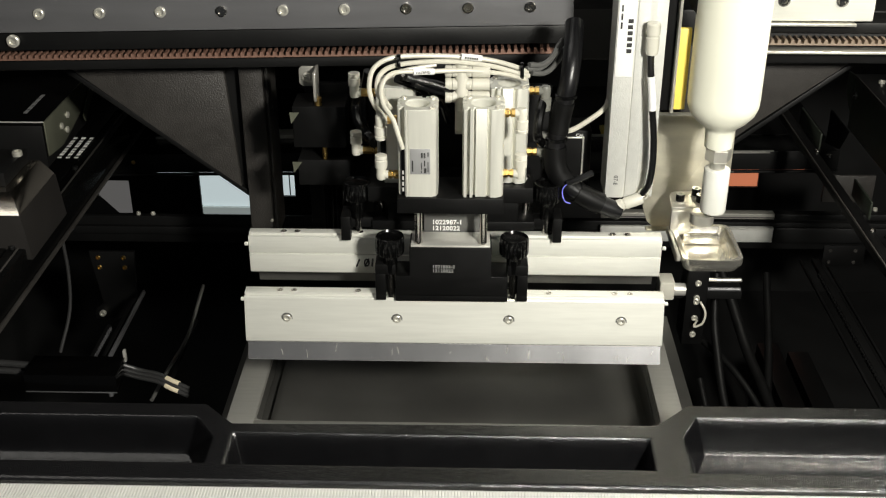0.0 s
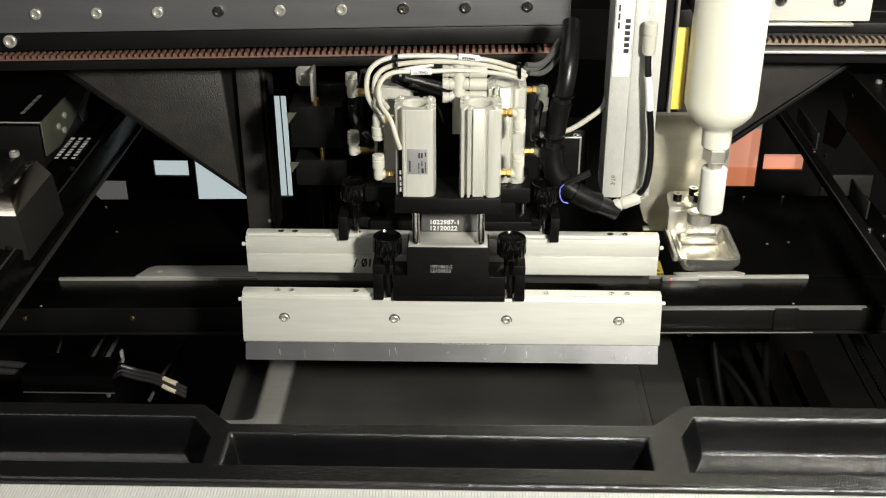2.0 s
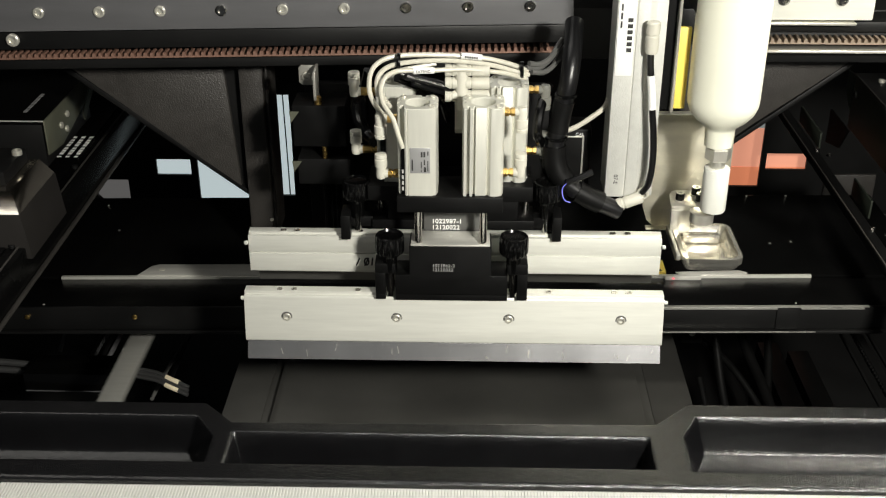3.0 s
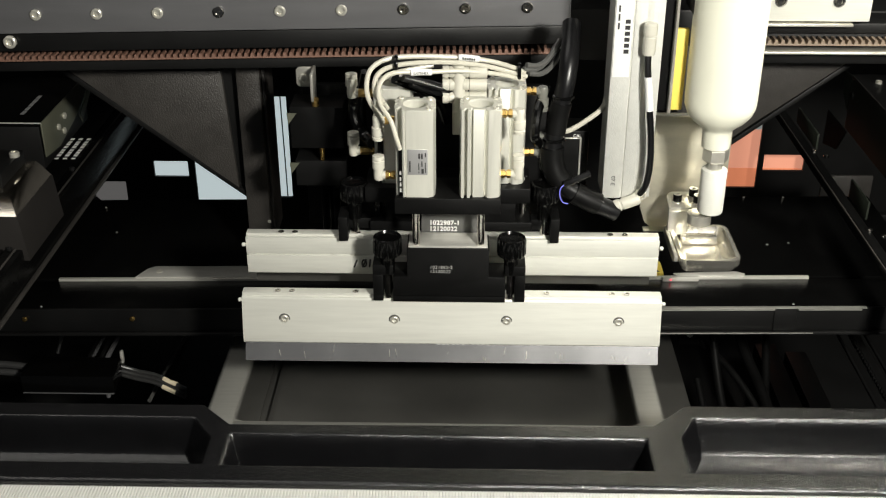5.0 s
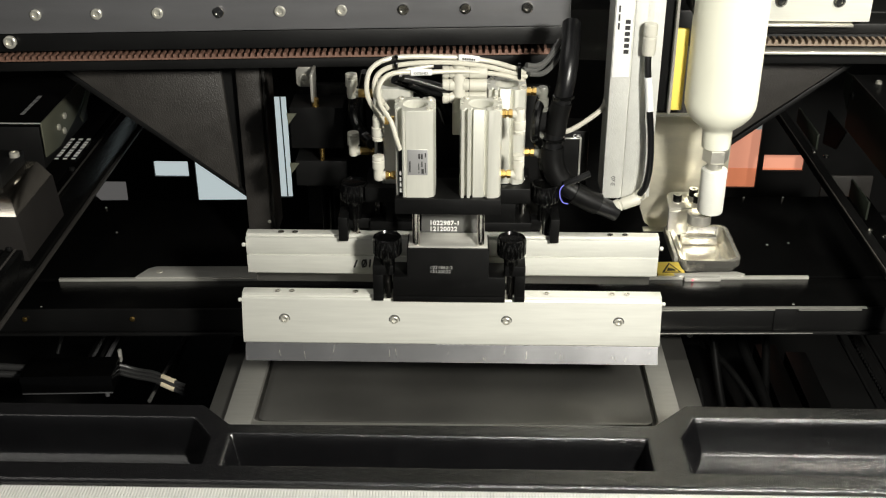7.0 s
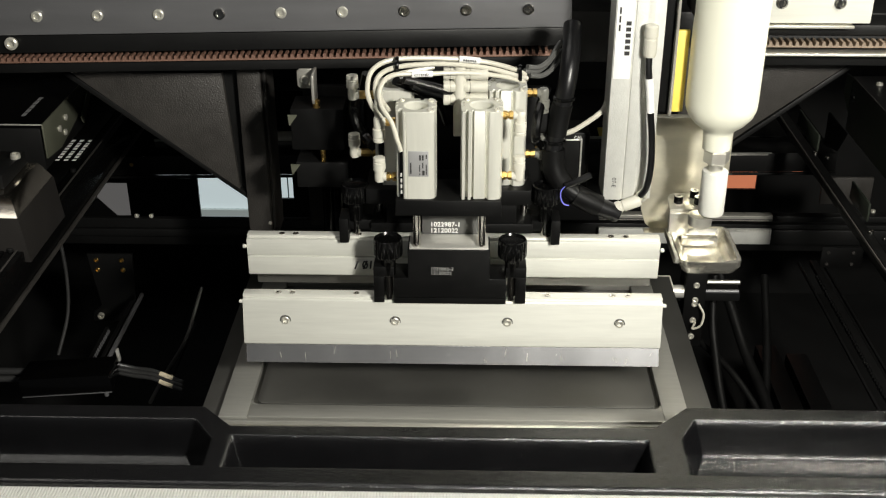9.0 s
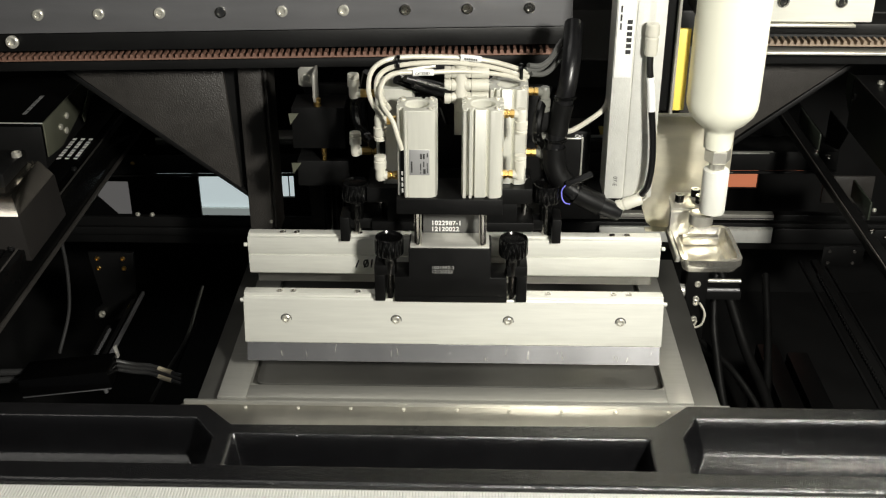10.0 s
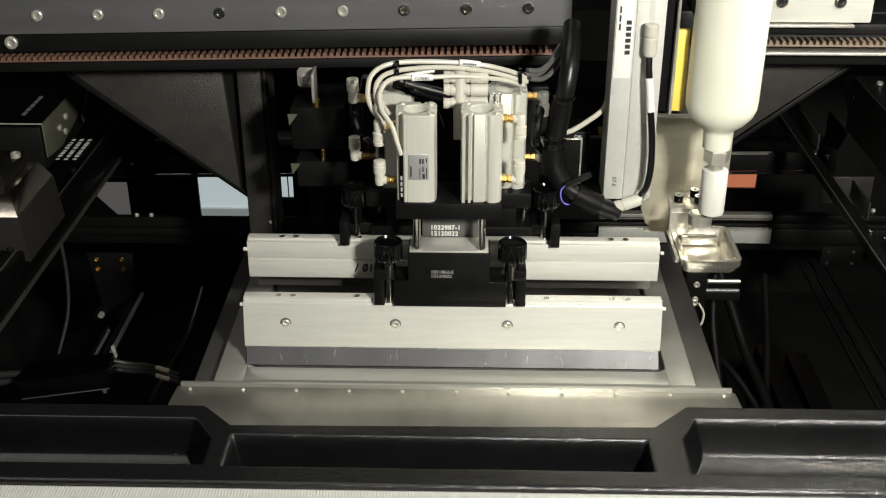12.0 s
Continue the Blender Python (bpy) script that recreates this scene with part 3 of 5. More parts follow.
# ---------------------------------------------------------------- air cylinders
def cylinder_profile(w, ribs):
    """Plan of the extrusion; ribs: (from the side, inset from the front face) along the front, ends cut off."""
    h = w / 2
    pts = [(-h + a, -h + d) for a, d in ribs]
    pts += [(h - 0.0046, -h), (h - 0.0012, -h + 0.0018), (h, -h + 0.0056)]
    for y in (-0.003, 0.005):
        pts += [(h, y - 0.0013), (h - 0.0026, y - 0.0013), (h - 0.0026, y + 0.0013), (h, y + 0.0013)]
    pts += [(h, h - 0.0040), (h - 0.0010, h - 0.0010), (h - 0.0030, h - 0.0010), (h - 0.0034, h - 0.0034), (h - 0.0056, h - 0.0034), (h - 0.0060, h), (h - 0.0082, h),
            (h - 0.0086, h - 0.0030), (h - 0.0108, h - 0.0030), (h - 0.0112, h), (-h + 0.0050, h), (-h + 0.0012, h - 0.0018), (-h, h - 0.0056)]
    for y in (0.005, -0.001):
        pts += [(-h, y + 0.0014), (-h + 0.0024, y + 0.0014), (-h + 0.0024, y - 0.0014), (-h, y - 0.0014)]
    return pts


def fitting(parent, x, y, z, side, up, reach=0.0118, plastic=None):
    """Brass nut and white elbow: side -1 or 1 along x, up -1 or 1 for the way the tube leaves."""
    nut = part("nut", lathe(B(), [(0.0030, 0), (0.0030, side * 0.0030), (0.0022, side * 0.0032), (0.0022, side * 0.0042), (0.0030, side * 0.0044), (0.0030, side * (reach - 0.0045))], (x, y, z), "x", 6), BRASS, parent, "brass hexagon nut")
    cx = x + side * reach
    b = lathe(B(), [(0.0030, -up * 0.0034), (0.0035, -up * 0.0022), (0.0036, 0.0), (0.0034, up * 0.0042), (0.0034, up * 0.0048), (0.0043, up * 0.0052), (0.0043, up * 0.0105), (0.0038, up * 0.0109), (0.0038, up * 0.0116), (0.0043, up * 0.0120), (0.0040, up * 0.0142), (0.0026, up * 0.0146)], (cx, y, z), "z", 20)
    lathe(b, [(0.0030, 0), (0.0033, side * 0.0052)], (cx - side * 0.0048, y, z), "x", 16)
    part("elbow", b, plastic or WHITE, nut, "grey plastic push-in elbow" if plastic else "white plastic push-in elbow")


def air_cylinder(x0, x1, y0, z0, z1, fits, label, ribs, reach=0.0118, plastic=None):
    w = x1 - x0
    C = thing("air_cylinder", ((x0 + x1) / 2, y0 + w / 2, z0), label, "air cylinder", "four compact air cylinders")
    cx, cy = (x0 + x1) / 2, y0 + w / 2
    pts = [(cx + px, cy + py) for px, py in cylinder_profile(w, ribs)]
    t, n = B(), 32
    lo = [t.verts.new((px, py, z0)) for px, py in pts]
    hi = [t.verts.new((px, py, z1 - 0.0004)) for px, py in pts]
    top = [t.verts.new((cx + (px - cx) * 0.978, cy + (py - cy) * 0.978, z1)) for px, py in pts]
    for p, q in ((lo, hi), (hi, top)):
        for k in range(len(pts)):
            t.faces.new((p[k], p[(k + 1) % len(pts)], q[(k + 1) % len(pts)], q[k]))
    t.faces.new(lo)
    bore = [[t.verts.new((cx + r * math.cos(2 * math.pi * k / n), cy + r * math.sin(2 * math.pi * k / n), z)) for k in range(n)] for r, z in ((0.0086, z1), (0.0080, z1 - 0.0007), (0.0080, z1 - 0.0085))]
    for p, q in zip(bore, bore[1:]):
        for k in range(n):
            t.faces.new((p[k], p[(k + 1) % n], q[(k + 1) % n], q[k]))
    t.faces.new(bore[-1])
    rims = [t.edges.get((ring[k], ring[(k + 1) % len(ring)])) for ring in (top, bore[0]) for k in range(len(ring))]
    bmesh.ops.triangle_fill(t, use_beauty=True, use_dissolve=False, edges=rims)
    cap = part("body", t, CYL, C, "ribbed pale aluminium cylinder body with a round bore")
    for sx, sy in ((-1, 1), (1, -1), (1, 1)):
        part("cap_screw", socket_screw(B(), (cx + sx * 0.0097, cy + sy * 0.0097, z1), "z", 0.0019, 0.0012), SCREW, cap)
    for side, z, up, dy in fits:
        fitting(C, x1 if side > 0 else x0, cy + dy, z, side, up, reach, plastic)
    HEAD.append(C)
    return C


RIBS_A = ((0.0, 0.0060), (0.0006, 0.0020), (0.0011, 0.0), (0.0030, 0.0), (0.0032, 0.0044), (0.0050, 0.0044), (0.0052, 0.0), (0.0070, 0.0), (0.0072, 0.0042), (0.0088, 0.0042), (0.0090, 0.0012), (0.0160, 0.0014), (0.0170, 0.0034), (0.0190, 0.0002), (0.0196, 0.0))
RIBS_B = ((0.0, 0.0080), (0.0008, 0.0040), (0.0020, 0.0034), (0.0024, 0.0074), (0.0050, 0.0074), (0.0052, 0.0006), (0.0060, 0.0), (0.0066, 0.0), (0.0069, 0.0006), (0.0074, 0.0006), (0.0077, 0.0))
c1 = air_cylinder(-0.0400, -0.0128, 0.0050, 0.1330, 0.1955, ((-1, 0.1830, -1, 0.002), (-1, 0.1445, 1, -0.002)), "compact aluminium air cylinder with silver data label", RIBS_B)
c2 = air_cylinder(0.0036, 0.0316, 0.0050, 0.1330, 0.1960, ((1, 0.1890, -1, 0.0), (1, 0.1450, 1, 0.0)), "compact aluminium air cylinder with deep grooves", RIBS_A)
c3 = air_cylinder(-0.0575, -0.0300, 0.0470, 0.1245, 0.1955, ((-1, 0.1870, 1, 0.002), (-1, 0.1440, 1, 0.0)), "compact aluminium air cylinder behind the front pair", RIBS_B, 0.0155)
c4 = air_cylinder(0.0220, 0.0495, 0.0470, 0.1245, 0.1955, ((1, 0.1900, -1, 0.0), (1, 0.1440, 1, 0.0)), "compact aluminium air cylinder behind the front pair", RIBS_A, plastic=CLEAR)
lab = part("data_label", box(B(), -0.0312, -0.0178, 0.0043, 0.0050, 0.1500, 0.1682, 0.0001), FOIL, c1, "silver data label with small print")
for a, b_, z0, z1 in ((-0.0302, -0.0292, 0.1520, 0.1600), (-0.0240, -0.0228, 0.1618, 0.1655), (-0.0222, -0.0210, 0.1618, 0.1655), (-0.0196, -0.0188, 0.1630, 0.1660), (-0.0240, -0.0234, 0.1512, 0.1525), (-0.0240, -0.0234, 0.1535, 0.1585), (-0.0220, -0.0204, 0.1510, 0.1545), (-0.0220, -0.0212, 0.1560, 0.1600), (-0.0196, -0.0190, 0.1515, 0.1590)):
    part("print_bar", box(B(), a, b_, 0.0041, 0.0043, z0, z1, 0), CORD, lab)


switch = part("switch_strip", box(B(), -0.0375, -0.0351, 0.0062, 0.0086, 0.1335, 0.1680, 0.0004), SENSOR, c1, "black reed switch in the groove")
for i in range(4):
    part("print_bar", box(B(), -0.0369, -0.0357, 0.0059, 0.0062, 0.1365 + i * 0.0042, 0.1393 + i * 0.0042, 0), GREYINK, switch)
part("switch_strip", box(B(), -0.0545, -0.0505, 0.0462, 0.0480, 0.1300, 0.1750, 0.0004), SENSOR, c3, "black reed switch in the groove")
for i in range(11):
    x = -0.0120 + i * 0.0036
    part("engraving", box(B(), x, x + 0.0022, 0.00480, 0.00512, 0.01515, 0.01655, 0), PAPER, front, "faint engraved number")

# ---------------------------------------------------------------- tubes over the head
def hose(name, pts, r, mat, label, category="tube", moves=True, group="air tubes"):
    ob = solid(name, tube(B(), pts, r), mat, label, category, group)
    if moves:
        HEAD.append(ob)
    return ob


hose("air_tube", [(-0.0500, 0.0200, 0.1860), (-0.0560, 0.0210, 0.1942), (-0.0590, 0.0250, 0.2035), (-0.0560, 0.0320, 0.2150), (-0.0420, 0.0400, 0.2200), (-0.0100, 0.0450, 0.2195), (0.0200, 0.0500, 0.2155), (0.0400, 0.0560, 0.2085), (0.0480, 0.0600, 0.2035)], 0.0017, TUBE, "white air tube looping over the cylinders")
hose("air_tube", [(-0.0470, 0.0140, 0.1970), (-0.0530, 0.0200, 0.2015), (-0.0520, 0.0280, 0.2115), (-0.0400, 0.0360, 0.2160), (-0.0100, 0.0410, 0.2170), (0.0200, 0.0470, 0.2125), (0.0400, 0.0530, 0.2055), (0.0490, 0.0580, 0.2015)], 0.0017, TUBE, "white air tube looping over the cylinders")
hose("air_tube", [(-0.0360, 0.0030, 0.1690), (-0.0385, 0.0020, 0.1780), (-0.0420, 0.0040, 0.1890), (-0.0490, 0.0100, 0.1984), (-0.0500, 0.0200, 0.2075), (-0.0420, 0.0300, 0.2125), (-0.0200, 0.0360, 0.2115), (0.0050, 0.0420, 0.2105), (0.0300, 0.0490, 0.2060), (0.0470, 0.0560, 0.1998)], 0.0016, TUBE, "white air tube running down to a cylinder switch")
hose("air_tube", [(-0.0440, 0.0200, 0.1900), (-0.0520, 0.0300, 0.1998), (-0.0440, 0.0360, 0.2095), (-0.0150, 0.0450, 0.2135)], 0.0016, TUBE, "white air tube bent round the rear cylinder")
for dx, dz in ((0, 0), (0.004, -0.003), (0.002, 0.003)):
    hose("air_tube", [(0.0470 + dx, 0.060, 0.2060 + dz), (0.0560 + dx, 0.066, 0.2040 + dz), (0.0640 + dx, 0.075, 0.2070 + dz), (0.0720 + dx, 0.095, 0.2130 + dz)], 0.0019, GREYTUBE, "grey air tube behind the cylinders")
for pts, r in (([(-0.0700, 0.0720, 0.1840), (-0.0735, 0.0760, 0.1740), (-0.0725, 0.0740, 0.1620), (-0.0660, 0.0700, 0.1520), (-0.0600, 0.0600, 0.1500)], 0.0040),
               ([(-0.0640, 0.0760, 0.1980), (-0.0680, 0.0800, 0.1780), (-0.0680, 0.0780, 0.1560), (-0.0620, 0.0700, 0.1460), (-0.0580, 0.0600, 0.1480)], 0.0036),
               ([(-0.0400, 0.0400, 0.2070), (-0.0250, 0.0480, 0.2000), (-0.0100, 0.0560, 0.1930), (0.0000, 0.0620, 0.1780)], 0.0034),
               ([(-0.0420, 0.0440, 0.2040), (-0.0250, 0.0520, 0.1940), (-0.0120, 0.0600, 0.1830), (-0.0060, 0.0650, 0.1650)], 0.0034),
               ([(0.0600, 0.0600, 0.1500), (0.0560, 0.0500, 0.1620), (0.0580, 0.0560, 0.1780), (0.0640, 0.0700, 0.1900)], 0.0036),
               ([(0.0620, 0.0640, 0.1380), (0.0660, 0.0600, 0.1260), (0.0740, 0.0620, 0.1120)], 0.0030)):
    hose("cable", pts, r, KNOB, "glossy black air hose beside the cylinders", "cable", group="cables")
hose("cable", [(-0.0350, 0.0320, 0.2085), (-0.0200, 0.0400, 0.2015), (-0.0050, 0.0480, 0.1942), (0.0010, 0.0550, 0.1880)], 0.0023, RUBBER, "black cable under the white tubes", "cable", group="cables")
hose("cable", [(-0.0300, 0.0340, 0.2035), (-0.0180, 0.0440, 0.1956), (-0.0050, 0.0520, 0.1890), (0.0030, 0.0600, 0.1800)], 0.0020, RUBBER, "black cable under the white tubes", "cable", group="cables")
for x, y, z in ((-0.0395, 0.0370, 0.2170), (0.0440, 0.0570, 0.2055)):
    ob = solid("cable_tie", lathe(B(), [(0.0058, -0.0012), (0.0062, 0.0), (0.0058, 0.0012)], (x, y, z), "x", 16), KNOB, "black cable tie round white tubes", "cable tie", "cable ties")
    HEAD.append(ob)


for pts in ([(0.0020, 0.0448, 0.2193), (0.0090, 0.0459, 0.2185), (0.0160, 0.0472, 0.2172)], [(-0.0300, 0.0330, 0.2120), (-0.0230, 0.0352, 0.2118), (-0.0160, 0.0370, 0.2112)]):
    ob = solid("tube_marker", tube(B(), pts, 0.0022), PAPER, "white printed marker sleeve on an air tube", "tube marker", "tube markers")
    if pts[0][0] < 0:
        text_mesh("lettering", "EXTEND", 0.0026, pose(pts[0][0] + 0.0020, pts[0][1] - 0.0016, pts[0][2] - 0.0008, 90, 2, 14), INK, ob)
    for k in range(6 if pts[0][0] > 0 else 0):
        q = Vector(pts[0]).lerp(Vector(pts[2]), 0.2 + 0.11 * k)
        part("print_bar", box(B(), q.x, q.x + 0.0010, q.y - 0.0025, q.y - 0.0021, q.z - 0.0006, q.z + 0.0008, 0), INK, ob)
    HEAD.append(ob)


def manifold():
    M = thing("air_manifold", (0.0060, 0.0560, 0.1750), "white plastic air distribution block with push-in ports", "air manifold")
    part("core", rod(B(), (0.0025, 0.0480, 0.1800), "z", 0.0045, 0.0335, 20), WHITE, M)
    part("top_screw", socket_screw(B(), (0.0025, 0.0480, 0.2135), "z", 0.0028, 0.0016), SCREW, M)
    for i in range(3):
        z = 0.2080 - i * 0.0092
        for s, l in ((-1, 0.0110), (1, 0.0190)):
            b = lathe(B(), [(0.0040, s * 0.0030), (0.0042, s * 0.0060), (0.0038, s * 0.0064), (0.0038, s * 0.0070), (0.0044, s * 0.0074), (0.0044, s * l), (0.0036, s * (l + 0.0004))], (0.0025, 0.0480, z), "x", 18)
            part("port", b, WHITE, M)
    part("foot", box(B(), -0.0020, 0.0070, 0.0520, 0.0620, 0.1600, 0.1850, 0.0008), WHITE, M)
    HEAD.append(M)


manifold()

# ---------------------------------------------------------------- upper beam, belt and frame
TILT = pose(-0.13, 0.0, 0.2090, 0, -1.25, 0) @ pose(0.13, 0, -0.2090)


def upper_beam():
    U = thing("squeegee_beam", (-0.1, 0.16, 0.2090), "grey steel cross beam with a row of cap screws", "machine beam")
    BASE[U.name] = Vector((-0.1, 0.16, 0.2090))
    part("beam", box(B(), -0.62, 0.0855, 0.1400, 0.2000, 0.2090, 0.30, 0.0015, TILT), BEAM, U)
    part("under_strip", box(B(), -0.62, 0.0855, 0.1420, 0.2000, 0.1945, 0.2085, 0.001, TILT), DARK, U)
    part("belt_guard", box(B(), -0.62, 0.0800, 0.1500, 0.2000, 0.1760, 0.1850, 0.001, TILT), DARK, U, "dark guard under the belt")
    x = -0.3182 - 4 * 0.0464
    i = 0
    while x < 0.07:
        b = socket_screw(B(), (x, 0.1402, 0.2238), "y", 0.0042, 0.0022, -1)
        bmesh.ops.transform(b, matrix=TILT, verts=b.verts)
        part("cap_screw", b, CHROME if i in (7, 10, 11, 12) else SCREW, U)
        x += 0.0464
        i += 1
    b = socket_screw(B(), (-0.3420, 0.1410, 0.2030), "y", 0.0050, 0.0030, -1)
    bmesh.ops.transform(b, matrix=TILT, verts=b.verts)
    part("cap_screw", b, SCREW, U)


upper_beam()


def belt(x0, x1, z, y, m, label, rubber=None):
    rubber = rubber or BELT
    T = thing("timing_belt", ((x0 + x1) / 2, y, z), label, "timing belt", "timing belts")
    part("band", box(B(), x0, x1, y, y + 0.012, z - 0.0012, z, 0.0002, m), rubber, T)
    tooth = None
    n = int((x1 - x0) / 0.0050)
    pts = [(-0.0015, 0.0), (-0.0010, 0.0030), (0.0010, 0.0030), (0.0015, 0.0)]
    for i in range(n):
        cx = x0 + 0.0025 + i * 0.0050
        if tooth is None:
            b = prism(B(), [(cx + px, z + pz) for px, pz in pts], "y", y, y + 0.012)
            bmesh.ops.transform(b, matrix=m, verts=b.verts)
            tooth = part("tooth", b, rubber, T)
            c0 = cx
        else:
            d = m.to_3x3() @ Vector((cx - c0, 0, 0))
            again(tooth, d.x, d.y, d.z)


belt(-0.46, 0.0720, 0.1878, 0.1420, TILT, "brown toothed timing belt running along the beam")


def right_beam():
    U = thing("right_beam", (0.30, 0.16, 0.2040), "bright silver carriage plate on the cross beam", "machine beam")
    part("plate", box(B(), 0.2280, 0.3080, 0.1400, 0.1600, 0.2180, 0.44, 0.001), ALU, U, "bright aluminium carriage plate")
    part("edge_strip", box(B(), 0.2280, 0.2960, 0.1380, 0.1600, 0.2145, 0.2165, 0.0004), STAINLESS, U)
    part("rail", box(B(), 0.2280, 0.45, 0.1500, 0.1800, 0.2060, 0.2140, 0.0006), DARK, U)
    part("lower_ledge", box(B(), 0.2300, 0.46, 0.1400, 0.1560, 0.1925, 0.1945, 0.0004), STAINLESS, U, "bright ledge below the belt")
    part("web", box(B(), 0.2280, 0.46, 0.1565, 0.1800, 0.1800, 0.2055, 0.001), DARK, U)
    for x in (0.2402, 0.2832):
        cap = part("cap_screw", socket_screw(B(), (x, 0.1400, 0.2335), "y", 0.0036, 0.0020, -1), CHROME, U)
        part("screw_well", lathe(B(), [(0.0046, 0.0), (0.0046, -0.0004), (0.0038, -0.0004), (0.0038, 0.0)], (x, 0.1400, 0.2335), "y", 24), GREYTUBE, cap, "dark rim of a screw well")


right_beam()
belt(0.2290, 0.40, 0.2000, 0.1420, Matrix.Identity(4), "greyish brown toothed timing belt beside the bottle", DULLBELT)


def frame_side():
    F = thing("support_bracket", (-0.20, 0.21, 0.0), "dark wrinkle painted support column with triangular gusset", "bracket", "support brackets")
    g = part("gusset", prism(B(), [(-0.3230, 0.1560), (-0.1960, 0.1560), (-0.1890, 0.0500), (-0.1930, 0.0530)], "y", 0.2000, 0.2060, 0.0006), PAINT, F, "triangular gusset plate")
    part("flange", prism(B(), [(-0.3290, 0.1540), (-0.3230, 0.1550), (-0.1760, 0.0410), (-0.1810, 0.0400)], "y", 0.2000, 0.2300, 0.0004), DARK, g, "narrow flange along the sloping edge")
    # dark plate closing the gap in place of its shade
    part("web", prism(B(), [(-0.1990, 0.1560), (-0.1832, 0.1560), (-0.1832, 0.0430), (-0.1900, 0.0500)], "y", 0.2062, 0.2090), DARK, F, "dark plate standing in for the shaded gap between gusset and column")
    part("column", box(B(), -0.1830, -0.1632, 0.1960, 0.2400, 0.002, 0.1900, 0.0014), PAINT, F)
    part("column_side", box(B(), -0.1629, -0.1600, 0.2020, 0.2400, 0.002, 0.1900, 0.0008), PAINT, F)
    part("column_screw", lathe(B(), [(0.0016, 0), (0.0016, -0.0008), (0.0008, -0.0012)], (-0.1640, 0.1958, 0.0205), "y", 10), SCREW, F)
    G = thing("support_bracket", (0.25, 0.21, 0.05), "dark wrinkle painted triangular gusset plate", "bracket", "support brackets")
    h = part("gusset", prism(B(), [(0.335, 0.180), (0.160, 0.180), (0.160, 0.0450), (0.178, 0.0560), (0.246, 0.1120)], "y", 0.2000, 0.2060, 0.0006), PAINT, G)
    part("flange", prism(B(), [(0.178, 0.0560), (0.335, 0.180), (0.339, 0.178), (0.181, 0.0535)], "y", 0.2000, 0.2280, 0.0004), DARK, h, "narrow flange along the sloping edge")
    solid("cross_tube", box(B(), -0.60, 0.60, 0.2070, 0.2600, 0.1650, 0.2080, 0.002), DARK, "dark square cross tube behind the belt", "machine beam", kind="structure")


frame_side()


# ---------------------------------------------------------------- black actuator beside the head
def side_actuator():
    A = thing("guide_unit", (-0.10, 0.11, 0.06), "black guide unit with steel angle and brass pins", "guide unit")
    part("upper_block", box(B(), -0.1245, -0.0845, 0.1000, 0.1300, 0.1290, 0.1620, 0.001), BLACK, A)
    part("lower_block", box(B(), -0.1225, -0.0825, 0.1000, 0.1300, 0.0980, 0.1190, 0.001), DARK, A)
    part("back_plate", box(B(), -0.1190, 0.0700, 0.1320, 0.1380, 0.0500, 0.1690, 0.001), BLACK, A)
    for x in (-0.1010, -0.0930):
        part("leg", rod(B(), (x, 0.112, 0.045), "z", 0.0046, 0.0500), KNOB, A, "glossy black leg")
    for z in (0.1575, 0.1175):
        part("corner_tab", prism(B(), [(-0.1265, z), (-0.1190, z), (-0.1255, z - 0.0090)], "y", 0.0990, 0.0998), OLIVE, A, "olive corner tab")
    a = part("angle", prism(B(), [(-0.1205, 0.1740), (-0.1205, 0.1850), (-0.1185, 0.1872), (-0.1075, 0.1872), (-0.1075, 0.1718), (-0.1180, 0.1718)], "y", 0.1180, 0.1200, 0.0004), STAINLESS, A, "bright steel angle bracket")
    part("angle_leg", prism(B(), [(0.0980, 0.1880), (0.1178, 0.1890), (0.1178, 0.1640), (0.1000, 0.1660), (0.0980, 0.1700)], "x", -0.1074, -0.1054, 0.0004), STAINLESS, a)
    part("bolt", socket_screw(B(), (-0.1145, 0.1180, 0.1790), "y", 0.0035, 0.0025, -1), SCREW, a)
    part("pin", rod(B(), (-0.1050, 0.1040, 0.1610), "z", 0.0028, 0.0070), BRASS, A)
    part("pin", rod(B(), (-0.1015, 0.1020, 0.1190), "z", 0.0020, 0.0100), BRASS, A)


side_actuator()


